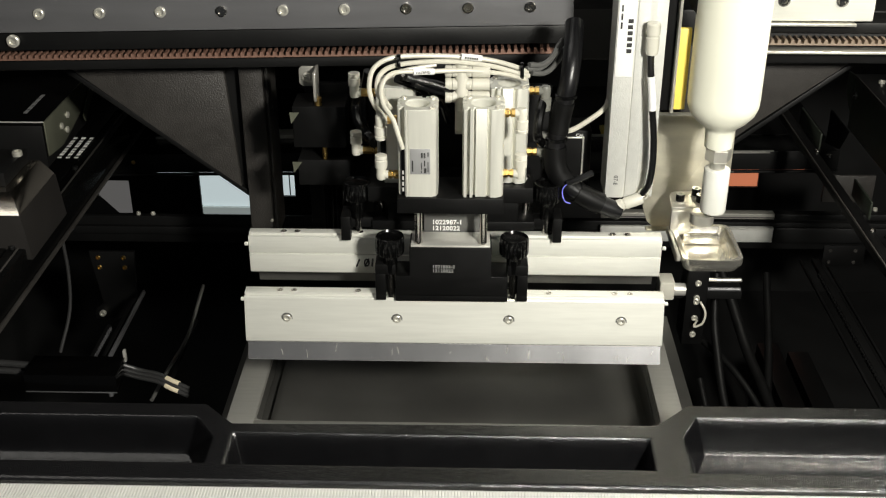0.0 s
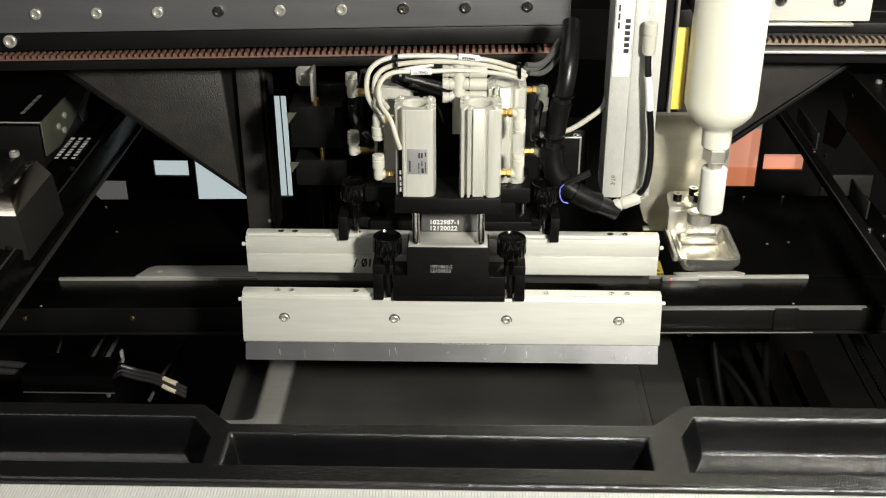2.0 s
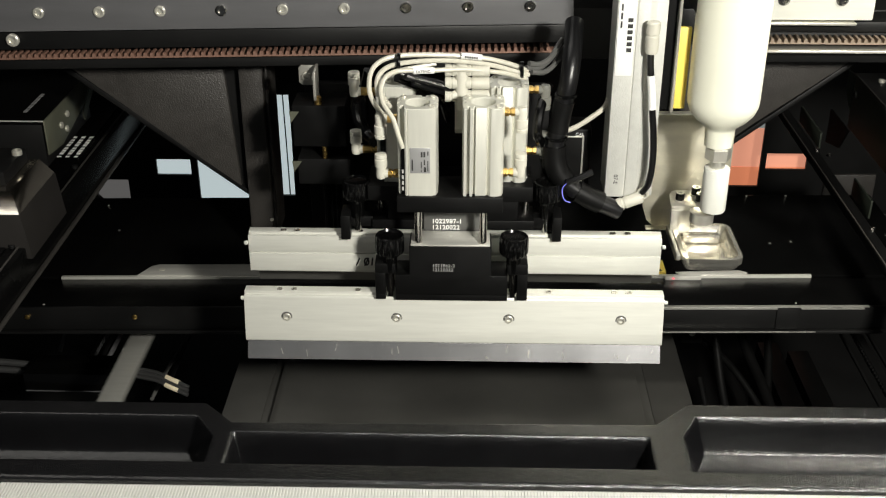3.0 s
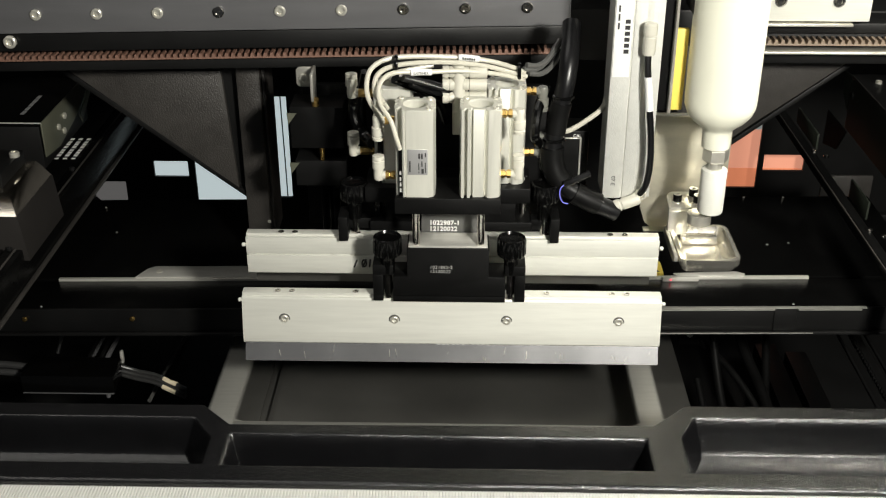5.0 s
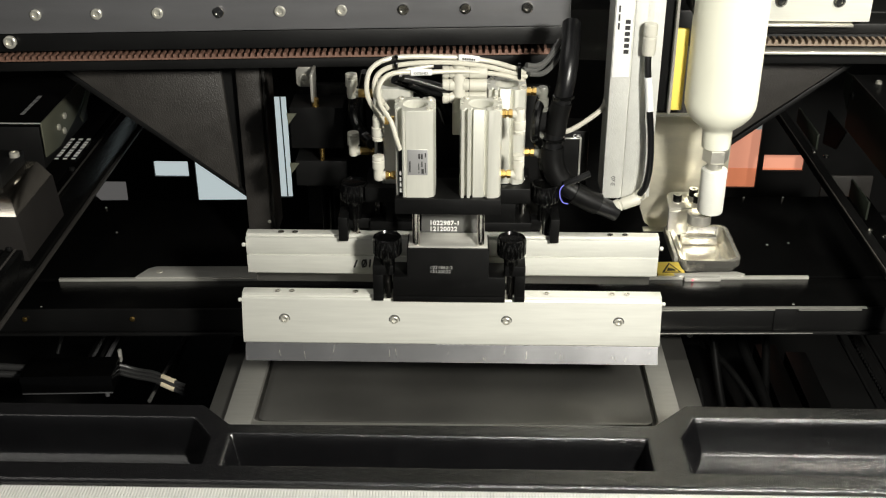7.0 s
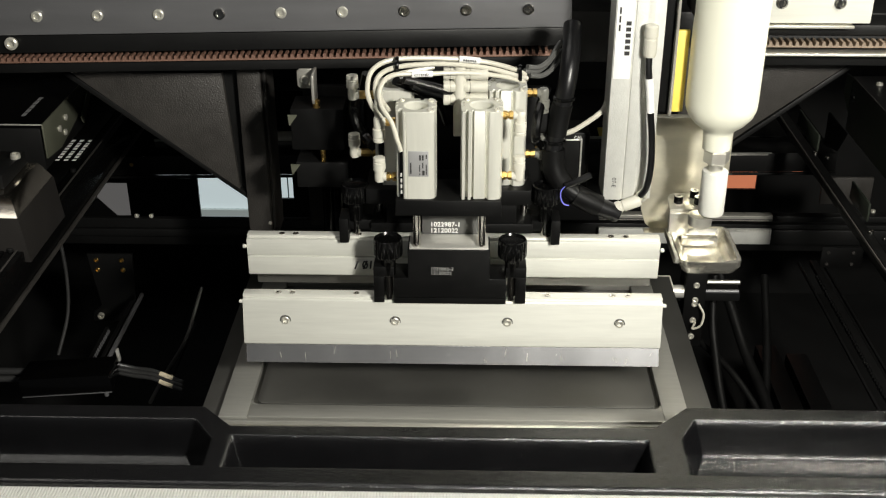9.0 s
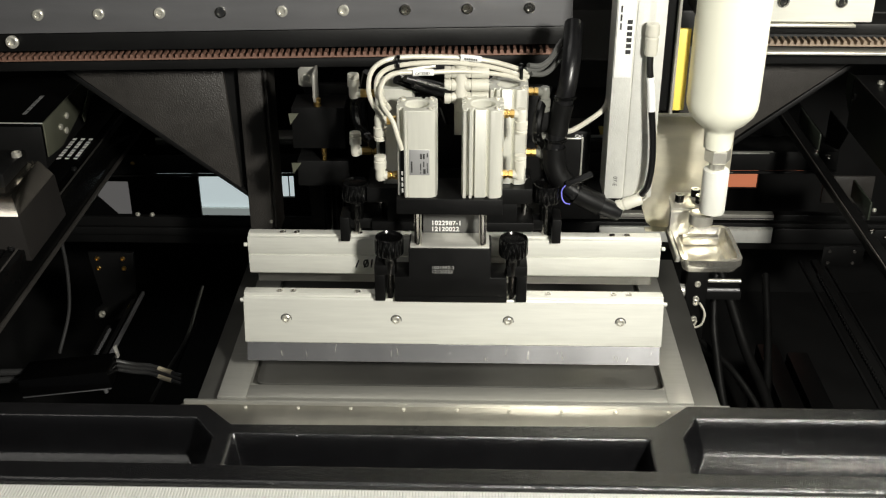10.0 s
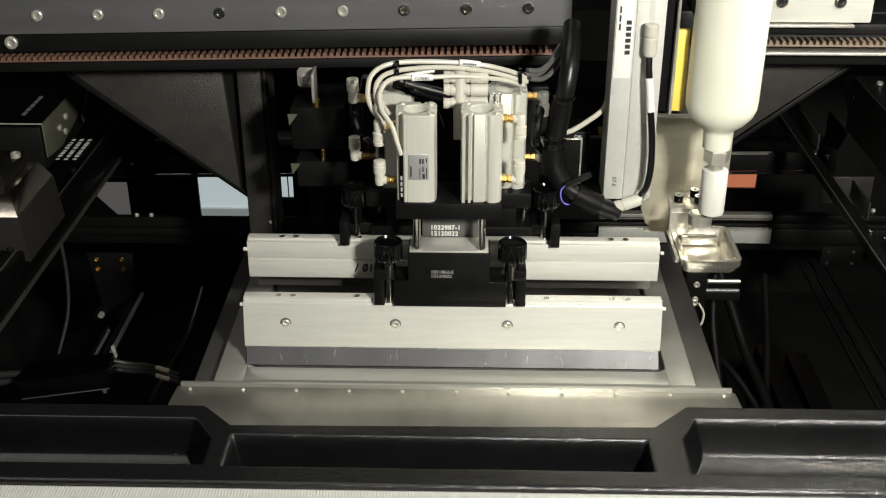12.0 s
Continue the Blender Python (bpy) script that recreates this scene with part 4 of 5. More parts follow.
# ---------------------------------------------------------------- slide cylinder, bottle and drip cup
def slide_actuator():
    A = thing("slide_actuator", (0.12, 0.075, 0.1085), "grey aluminium slide actuator with white label", "actuator")
    part("body", prism(B(), [(0.1075, 0.0600), (0.1205, 0.0600), (0.1208, 0.0612), (0.1214, 0.0612), (0.1217, 0.0600), (0.1300, 0.0600), (0.1300, 0.0610), (0.1345, 0.0625), (0.1420, 0.0625), (0.1420, 0.0900), (0.1075, 0.0900)], "z", 0.1085, 0.34, 0.0003), PROFILE, A)
    lab = part("label", box(B(), 0.1082, 0.1200, 0.0592, 0.0600, 0.2010, 0.30, 0.0001), PAPER, A, "white label with printed bars")
    for i in range(6):
        z = 0.2180 + i * 0.0042
        part("print_bar", box(B(), 0.1150, 0.1185, 0.0589, 0.0592, z, z + 0.0028, 0), INK, lab)
    for i in range(3):
        part("print_bar", box(B(), 0.1100, 0.1112, 0.0589, 0.0592, 0.2350 + i * 0.006, 0.2395 + i * 0.006, 0), INK, lab)
    text_mesh("lettering", "07-E", 0.0042, pose(0.1132, 0.0598, 0.1262, 90) @ pose(0, 0, 0, 0, 0, -90), CORD, A)
    part("rail", box(B(), 0.1422, 0.1500, 0.0700, 0.0900, 0.1730, 0.34, 0.0006), BLACK, A, "black slide rail")
    part("stop", box(B(), 0.1500, 0.1520, 0.0640, 0.0900, 0.1725, 0.34, 0.0004), STAINLESS, A)
    part("yellow_strip", box(B(), 0.1522, 0.1605, 0.0680, 0.0720, 0.1740, 0.2330, 0.0006), YELLOW, A, "yellow painted strip")
    # upper and lower fittings
    b = lathe(B(), [(0.0040, 0.0), (0.0046, 0.003), (0.0046, 0.012), (0.0042, 0.0125), (0.0042, 0.0135), (0.0048, 0.0140), (0.0048, 0.021), (0.0040, 0.0220)], (0.1315, 0.0540, 0.2190), "z", 20)
    part("fitting", b, WHITE, A, "white plastic hose fitting")
    c = lathe(B(), [(0.0040, 0.0), (0.0045, 0.002), (0.0045, 0.013), (0.0040, 0.0135), (0.0040, 0.0145), (0.0047, 0.0150), (0.0047, 0.0185), (0.0036, 0.019)], (0, 0, 0), "z", 20)
    bmesh.ops.transform(c, matrix=pose(0.1340, 0.0540, 0.1115, 0, -112, 0), verts=c.verts)
    part("fitting", c, WHITE, A, "white plastic hose fitting")
    part("fitting_screw", socket_screw(B(), (0.1345, 0.0560, 0.1140), "y", 0.0040, 0.004, -1), SCREW, A)


slide_actuator()
solid("cable", tube(B(), [(0.1312, 0.0540, 0.2200), (0.1315, 0.0525, 0.2100), (0.1330, 0.0510, 0.1980), (0.1350, 0.0505, 0.1800), (0.1375, 0.0500, 0.1600), (0.1385, 0.0500, 0.1400), (0.1370, 0.0510, 0.1230), (0.1335, 0.0530, 0.1150)], 0.0024), RUBBER, "black air hose running down the slide actuator", "cable", "cables")
solid("tube_marker", tube(B(), [(0.1322, 0.0516, 0.2040), (0.1334, 0.0509, 0.1950), (0.1350, 0.0505, 0.1800)], 0.0028, 14), PAPER, "plain white marker sleeve on a black hose", "tube marker", "tube markers")


def dispenser():
    D = thing("paste_bottle", (0.187, 0.060, 0.09), "milky plastic bottle hanging above a drip cup", "bottle")
    cx, cy = 0.1855, 0.060
    part("bottle", lathe(B(), [(0.0250, 0.34), (0.0250, 0.1860), (0.0246, 0.1810), (0.0225, 0.1755), (0.0180, 0.1700), (0.0130, 0.1660), (0.0106, 0.1635), (0.0103, 0.1620), (0.0098, 0.1500), (0.0080, 0.1490)], (cx, cy, 0), "z", 48), BOTTLE, D, "milky translucent plastic bottle")
    part("hex_nut", lathe(B(), [(0.0085, 0.1490), (0.0094, 0.1480), (0.0094, 0.1400), (0.0085, 0.1390)], (cx + 0.0010, cy, 0), "z", 6), STAINLESS, D, "bright hexagon nut")
    part("neck", rod(B(), (cx + 0.0012, cy, 0.1300), "z", 0.0056, 0.0100), STAINLESS, D)
    part("sleeve", lathe(B(), [(0.0060, 0.1330), (0.0090, 0.1325), (0.0093, 0.1315), (0.0093, 0.1000), (0.0088, 0.0988), (0.0060, 0.0985)], (cx + 0.0015, cy, 0), "z", 32), SLEEVE, D, "white nylon sleeve")
    part("nozzle", lathe(B(), [(0.0060, 0.0985), (0.0088, 0.0978), (0.0088, 0.0905), (0.0080, 0.0895), (0.0030, 0.0890), (0.0030, 0.0870)], (cx - 0.0045, cy + 0.0050, -0.0030), "z", 24), STAINLESS, D, "polished nozzle collar")
    part("clamp", box(B(), 0.160, 0.178, 0.0600, 0.0900, 0.2450, 0.2600, 0.001), BLACK, D)


dispenser()


CUP_SCREWS = ((0.1700, 0.0960, SCREW), (0.1838, 0.1060, SCREW), (0.1850, 0.0940, SCREW))


def drip_cup():
    K = thing("drip_cup", (0.187, 0.05, 0.066), "polished stainless drip cup with mounting bracket", "drip cup")
    z = 0.0700
    def rr(x0, x1, y0, y1, r):
        out = []
        for cx, cy, a0 in ((x1 - r, y1 - r, 0), (x0 + r, y1 - r, 90), (x0 + r, y0 + r, 180), (x1 - r, y0 + r, 270)):
            out += [(cx + r * math.cos(radians(a0 + 15 * k)), cy + r * math.sin(radians(a0 + 15 * k))) for k in range(7)]
        return out
    b = B()
    loops = []
    X0, X1, Y0, Y1 = 0.1648, 0.2095, 0.0365, 0.0960
    for inset, h, r in ((0.0, z - 0.0050, 0.007), (0.0, z, 0.007), (0.0030, z, 0.0055), (0.0040, z - 0.0010, 0.005), (0.0090, z - 0.0095, 0.004)):
        loops.append([b.verts.new((x, y, h)) for x, y in rr(X0 + inset, X1 - inset, Y0 + inset, Y1 - inset, r)])
    for p, q in zip(loops, loops[1:]):
        for k in range(len(p)):
            b.faces.new((p[k], p[(k + 1) % len(p)], q[(k + 1) % len(p)], q[k]))
    b.faces.new(loops[-1])
    under = [b.verts.new((v.co.x * 0.86 + 0.0259, v.co.y * 0.86 + 0.0086, z - 0.0110)) for v in loops[0]]
    for k in range(len(under)):
        b.faces.new((loops[0][k], loops[0][(k + 1) % len(under)], under[(k + 1) % len(under)], under[k]))
    b.faces.new(under[::-1])
    part("cup", b, CUP, K, "shallow polished steel cup")
    part("pad", box(B(), 0.1725, 0.2000, 0.0790, 0.0860, z - 0.0090, z - 0.0020, 0.001), CUP, K)
    arm = part("bracket", prism(B(), [(0.1622, 0.0850), (0.1640, 0.1080), (0.1665, 0.1130), (0.1700, 0.1150), (0.2020, 0.1150), (0.2020, 0.0850)], "z", 0.0865, 0.0895, 0.0005), STAINLESS, K, "bent stainless bracket")
    part("bracket_leg", prism(B(), [(0.1622, 0.0866), (0.1775, 0.0866), (0.1775, 0.0690), (0.1640, 0.0650), (0.1622, 0.0690)], "y", 0.0840, 0.0880, 0.0005), STAINLESS, K)
    part("side_arm", prism(B(), [(0.0930, 0.0700), (0.0930, 0.0640), (0.0480, 0.0630), (0.0420, 0.0660), (0.0420, 0.0702)], "x", 0.1612, 0.1640, 0.0005), STAINLESS, K)
    for x, y, mat in CUP_SCREWS:
        part("washer", lathe(B(), [(0.0044, 0.0), (0.0044, 0.0008), (0.0034, 0.0008)], (x, y, 0.0895), "z", 20), STAINLESS, arm)
        head = part("cap_screw", lathe(B(), [(0.0034, 0.0), (0.0034, 0.0056), (0.0031, 0.0060)], (x, y, 0.0900), "z", 24), KNOB, arm, "black cap screw")
        part("socket_rim", lathe(B(), [(0.0033, 0.0), (0.0032, 0.0004), (0.0017, 0.0004), (0.0014, 0.0001)], (x, y, 0.0959), "z", 24), mat, head, "bright rim of the socket")


drip_cup()


def sheet_plate():
    S = thing("mounting_sheet", (0.16, 0.1, 0.07), "brushed stainless mounting sheet behind the bottle", "mounting plate")
    pts = [(0.1470, 0.1500), (0.2130, 0.1500), (0.2130, 0.0860), (0.1740, 0.0800), (0.1725, 0.0580), (0.1690, 0.0538), (0.1570, 0.0526), (0.1512, 0.0580), (0.1470, 0.0700)]
    sh = part("sheet", prism(B(), pts, "y", 0.1250, 0.1275, 0.0004), SHEET, S)
    part("fold", box(B(), 0.1500, 0.1715, 0.1180, 0.1248, 0.0526, 0.0540, 0.0004), SHEET, sh, "folded lower lip")
    part("top_edge", box(B(), 0.1470, 0.2130, 0.1215, 0.1249, 0.1488, 0.1503, 0.0004), STAINLESS, S)
    part("hanger", box(B(), 0.1560, 0.1700, 0.1290, 0.1400, 0.1400, 0.1800, 0.001), BLACK, S)


sheet_plate()

# black hose beside the slide actuator
solid("cable_sleeve", tube(B(), [(0.0815, 0.090, 0.2300), (0.0795, 0.070, 0.2150), (0.0772, 0.060, 0.1988), (0.0728, 0.058, 0.1738), (0.0695, 0.056, 0.1523), (0.0703, 0.054, 0.1360), (0.0790, 0.052, 0.1220), (0.0960, 0.052, 0.1110), (0.1110, 0.053, 0.1035), (0.1180, 0.054, 0.1000)], 0.0066, 16), RUBBER, "thick black cable sleeve with taped joints", "cable", "cables")
for pts, r in (([(0.0745, 0.0580, 0.1830), (0.0728, 0.0580, 0.1738), (0.0708, 0.0570, 0.1600)], 0.0074), ([(0.0693, 0.0555, 0.1500), (0.0698, 0.0545, 0.1400), (0.0722, 0.0530, 0.1310), (0.0775, 0.0525, 0.1235)], 0.0083),
               ([(0.0860, 0.0520, 0.1165), (0.0960, 0.0520, 0.1110), (0.1040, 0.0525, 0.1070)], 0.0080)):
    solid("tape_wrap", tube(B(), pts, r, 16), BLACK, "black tape wrapped round the cable sleeve", "tape", "tape wraps")
for p, q in (((0.0754, 0.0585, 0.1872), 0.0079), ((0.0702, 0.0565, 0.1560), 0.0080)):
    solid("cable_tie", lathe(B(), [(q - 0.0006, -0.0012), (q, -0.0008), (q, 0.0008), (q - 0.0006, 0.0012)], p, "z", 24), KNOB, "black tie round the cable sleeve", "cable tie", "cable ties")
solid("air_tube", tube(B(), [(0.0760, 0.064, 0.1580), (0.0832, 0.065, 0.1600), (0.0940, 0.070, 0.1650), (0.1052, 0.076, 0.1720), (0.1100, 0.092, 0.1760)], 0.0019), TUBE, "short white tube behind the sleeve", "tube", "air tubes")
solid("cable", tube(B(), [(0.0780, 0.043, 0.1270), (0.0850, 0.043, 0.1300), (0.0960, 0.046, 0.1340)], 0.0024), RUBBER, "short black cable end", "cable", "cables")
solid("cable", tube(B(), [(0.0801, 0.0425, 0.1285), (0.0755, 0.0420, 0.1240), (0.0752, 0.0420, 0.1180), (0.0775, 0.0425, 0.1130), (0.0814, 0.0440, 0.1110)], 0.00045), BLUEWIRE, "thin blue wire loop on the sleeve", "wire", "cables")
cal = thing("valve_box", (0.088, 0.10, 0.12), "black valve box with silver edge and white lettering", "valve")
part("box", box(B(), 0.0760, 0.1000, 0.1000, 0.1280, 0.0950, 0.1450, 0.001), BLACK, cal)
part("edge", box(B(), 0.0930, 0.0945, 0.0985, 0.1000, 0.1000, 0.1400, 0.0004), STAINLESS, cal)
part("edge", box(B(), 0.0780, 0.0930, 0.0985, 0.1000, 0.1390, 0.1400, 0.0004), STAINLESS, cal)
text_mesh("lettering", "CAL", 0.0034, pose(0.0880, 0.0994, 0.1402, 90), WHITEINK, cal)


# ---------------------------------------------------------------- side machinery, left
def left_side():
    R = thing("conveyor_rail", (-0.35, 0.30, 0.008), "long black side rail running front to back", "machine rail", "side rails")
    part("rail", box(B(), -0.3605, -0.3455, -0.06, 0.6800, 0.0080, 0.0396, 0.0012), GLOSS, R)
    part("cover", box(B(), -0.4000, -0.3610, -0.06, 0.6800, 0.0120, 0.0400, 0.001), GLOSS, R)
    part("groove", box(B(), -0.3520, -0.3505, -0.06, 0.6800, 0.0396, 0.0408, 0.0003), PAINT, R)
    part("edge", box(B(), -0.3454, -0.3425, -0.06, 0.6800, 0.0080, 0.0110, 0.0004), PAINT, R)
    for x in (-0.3790, -0.3710, -0.3630):
        for k in range(8):
            w = 0.0036 if k % 3 else 0.0020
            part("print_bar", box(B(), x - 0.0019, x + 0.0019, 0.2846 + k * 0.0068, 0.2846 + k * 0.0068 + w + 0.001, 0.0400, 0.0402, 0), WHITEINK, R)
    for y in (0.10, 0.26):
        part("joint", rod(B(), (-0.3560, y, 0.0395), "z", 0.0026, 0.0030, 12), DARK, R)
    H = thing("side_housing", (-0.40, 0.22, 0.09), "black housing with folded steel bracket", "machine housing")
    part("lid", box(B(), -0.50, -0.3606, 0.2130, 0.3400, 0.1000, 0.1030, 0.001), GLOSS, H)
    part("body", box(B(), -0.50, -0.3620, 0.2150, 0.3400, 0.06, 0.0998, 0.001), DARK, H)
    br = part("bracket", prism(B(), [(0.2140, 0.1035), (0.3350, 0.1035), (0.3350, 0.085), (0.2500, 0.068), (0.2140, 0.072)], "x", -0.3600, -0.3585, 0.0003), OLIVE, H, "folded olive steel bracket")
    part("lid_edge", box(B(), -0.50, -0.3590, 0.2122, 0.2138, 0.1032, 0.1042, 0.0004), LEDGE, H, "bright folded edge")
    part("rear_tab", prism(B(), [(0.3000, 0.0780), (0.3350, 0.0980), (0.3350, 0.0880), (0.3050, 0.0700)], "x", -0.3560, -0.3550), OLIVE, H)
    for y, z in ((0.250, 0.0860), (0.268, 0.0900), (0.262, 0.0780)):
        part("screw", lathe(B(), [(0.0030, 0), (0.0030, 0.0015), (0.0016, 0.0022)], (-0.3585, y, z), "x", 12), SCREW, br)
    for k in range(5):
        part("print_bar", box(B(), -0.3850, -0.3815, 0.236 + k * 0.010, 0.2440 + k * 0.010, 0.1030, 0.1032, 0), FOIL, H)
    K = thing("side_block", (-0.39, 0.14, 0.03), "dark iron block with shiny steel cap and screws", "machine block")
    def frustum(levels):
        b = B()
        rings = [[b.verts.new(p) for p in ((-0.47, y0, z), (x1, y0, z), (x1, y1, z), (-0.47, y1, z))] for x1, y0, y1, z in levels]
        for p, q in zip(rings, rings[1:]):
            for k in range(4):
                b.faces.new((p[k], p[(k + 1) % 4], q[(k + 1) % 4], q[k]))
        b.faces.new(rings[0])
        b.faces.new(rings[-1])
        return b
    part("block", frustum(((-0.3410, 0.1000, 0.1850, 0.0300), (-0.3450, 0.1000, 0.1850, 0.0672), (-0.3458, 0.1008, 0.1845, 0.0685))), BLOCK, K)
    # cap metal set far brighter than the block to carry the highlight
    part("cap", frustum(((-0.3458, 0.1008, 0.1845, 0.0687), (-0.3560, 0.1180, 0.1842, 0.0805), (-0.3570, 0.1195, 0.1838, 0.0808))), CAPMETAL, K, "sloping cap in bright metal for its highlight")
    part("socket", box(B(), -0.47, -0.3640, 0.1280, 0.1800, 0.0809, 0.0930, 0.001), DARK, K)
    for x, y, z, mat in ((-0.3920, 0.1500, 0.0930, BRASS), (-0.3960, 0.1750, 0.0930, BRASS), (-0.3660, 0.1650, 0.0930, SCREW)):
        part("screw", socket_screw(B(), (x, y, z), "z", 0.0042, 0.004), mat, K)


left_side()


def right_side():
    R = thing("conveyor_rail", (0.33, 0.1, 0.06), "long black side rail running front to back", "machine rail", "side rails")
    part("rail", box(B(), 0.3350, 0.3430, -0.0600, 0.6800, 0.0280, 0.0390, 0.0010), BLACK, R)
    part("edge", box(B(), 0.3335, 0.3349, -0.0600, 0.6800, 0.0365, 0.0385, 0.0003), PAINT, R)
    part("groove", box(B(), 0.3432, 0.3470, -0.0600, 0.6800, 0.0250, 0.0340, 0.0006), DARK, R)
    for y in (0.150, 0.320):
        for dx in (0.0, 0.008):
            part("screw", socket_screw(B(), (0.3420 + dx, y - dx * 1.5, 0.0390), "z", 0.0026, 0.0022), CHROME, R)
    for y, l in ((0.200, 0.050), (0.360, 0.075), (0.480, 0.050)):
        part("tab", box(B(), 0.3560, 0.3580, y, y + l, 0.0250, 0.0420, 0.0006), GREEN, R, "dull steel tab")
    P = thing("machine_cover", (0.37, 0.1, 0.05), "dull green side panel with screws", "panel")
    part("panel", box(B(), 0.3610, 0.3640, 0.0300, 0.3050, 0.0700, 0.1200, 0.001), GREEN, P)
    part("top_lip", box(B(), 0.3610, 0.3900, 0.0300, 0.3050, 0.1202, 0.1222, 0.0006), DARK, P)
    part("lip_edge", box(B(), 0.3595, 0.3609, 0.0300, 0.3050, 0.1190, 0.1222, 0.0004), PAINT, P)
    part("end_tab", prism(B(), [(0.3060, 0.1200), (0.3250, 0.1180), (0.3250, 0.1000), (0.3060, 0.0850)], "x", 0.3610, 0.3625), GREEN, P)
    part("screw", socket_screw(B(), (0.3608, 0.2950, 0.105), "x", 0.0034, 0.002, -1), DARK, P)
    part("screw", socket_screw(B(), (0.3760, 0.2800, 0.1222), "z", 0.0030, 0.0024), SCREW, P)
    part("lower_tab", prism(B(), [(0.3300, 0.0560), (0.3900, 0.0560), (0.3900, 0.0200), (0.3500, 0.0300)], "x", 0.3720, 0.3735), DARK, P)


right_side()


# ---------------------------------------------------------------- lower machinery
def rear_conveyor():
    C = thing("rear_conveyor", (0.0, 0.40, -0.12), "dark conveyor beam with steel rail at the back", "conveyor")
    part("beam", box(B(), -0.60, 0.60, 0.4080, 0.4160, -0.1120, -0.0800, 0.0015), DARK, C)
    part("shelf", box(B(), -0.60, 0.19, 0.4020, 0.4075, -0.0990, -0.0900, 0.001), DARK, C)
    rail = part("rail", box(B(), 0.15, 0.335, 0.4000, 0.4100, -0.0725, -0.0660, 0.0008), STAINLESS, C, "steel guide rail")
    part("slot", box(B(), 0.15, 0.335, 0.3992, 0.3999, -0.0705, -0.0698, 0.0002), INK, rail)
    face = part("face", box(B(), 0.15, 0.335, 0.3970, 0.4018, -0.0985, -0.0810, 0.0008), PROFILE, C)
    for i in range(34):
        part("tooth", box(B(), 0.235 + i * 0.0029, 0.2366 + i * 0.0029, 0.3950, 0.3969, -0.0830, -0.0808, 0), LEDGE, face)
    # right ends in dark material, in place of the shadow that falls there
    part("rail_shade_end", box(B(), 0.336, 0.60, 0.4000, 0.4100, -0.0725, -0.0660, 0.0008), DARK, C)
    part("face_shade_end", box(B(), 0.336, 0.60, 0.3970, 0.4018, -0.0985, -0.0810, 0.0008), DARK, C)
    for x in (-0.352, -0.336, 0.415, 0.444):
        part("screw", socket_screw(B(), (x, 0.412, -0.0800 if x < 0 else -0.0660), "z", 0.0024, 0.003), SCREW, C)
    part("gusset", prism(B(), [(-0.4123, -0.0800), (-0.3928, -0.0589), (-0.3735, -0.0800)], "y", 0.4120, 0.4150), GLOSS, C, "black triangular plate")
    part("window_panel", box(B(), 0.395, 0.450, 0.440, 0.444, -0.0700, -0.0380, 0.001), PAINT, C)


rear_conveyor()


def sensor_box():
    S = thing("sensor_box", (-0.3480, 0.165, -0.15), "glossy black sensor box with cables from both ends", "sensor")
    part("case", box(B(), -0.3880, -0.3045, 0.140, 0.1720, -0.1260, -0.1080, 0.001), SENSOR, S)
    # grey strip put in for the highlight along the case's bottom edge
    part("lower_edge_glint", box(B(), -0.3875, -0.3050, 0.1392, 0.1402, -0.1264, -0.1255, 0.0003), BEAM, S)
    part("clip", box(B(), -0.3056, -0.3030, 0.1690, 0.1735, -0.1130, -0.1005, 0.0008), LEDGE, S)
    part("clip_tip", box(B(), -0.3046, -0.3026, 0.1680, 0.1700, -0.1090, -0.1060, 0.0006), SCREW, S)
    part("foot_screw", socket_screw(B(), (-0.3110, 0.1405, -0.1262), "z", 0.002, 0.004, -1), BEAM, S)
    for z in (-0.1150, -0.1232):
        part("cable", tube(B(), [(-0.3880, 0.165, z), (-0.4180, 0.166, z + 0.002), (-0.4680, 0.165, z + 0.003)], 0.0032), CORD, S)
    for k, z in enumerate((-0.1130, -0.1180, -0.1225)):
        e = 0.0025 * k
        c = part("cable", tube(B(), [(-0.3045, 0.165, z), (-0.2900, 0.166 - e, -0.1190 - e), (-0.2720, 0.160 - e, -0.1190 - e), (-0.2560, 0.152 - e, -0.1215 - e), (-0.2420, 0.147 - e, -0.1250 - e)], 0.0019), CORD, S)
        if k != 1:
            part("sleeve", tube(B(), [(-0.2640, 0.1560 - e, -0.1202 - e), (-0.2580, 0.1530 - e, -0.1212 - e), (-0.2510, 0.1504 - e, -0.1226 - e)], 0.0023), TAN, c, "tan cable marker")
    MOVING["sensor"].append(S)


sensor_box()


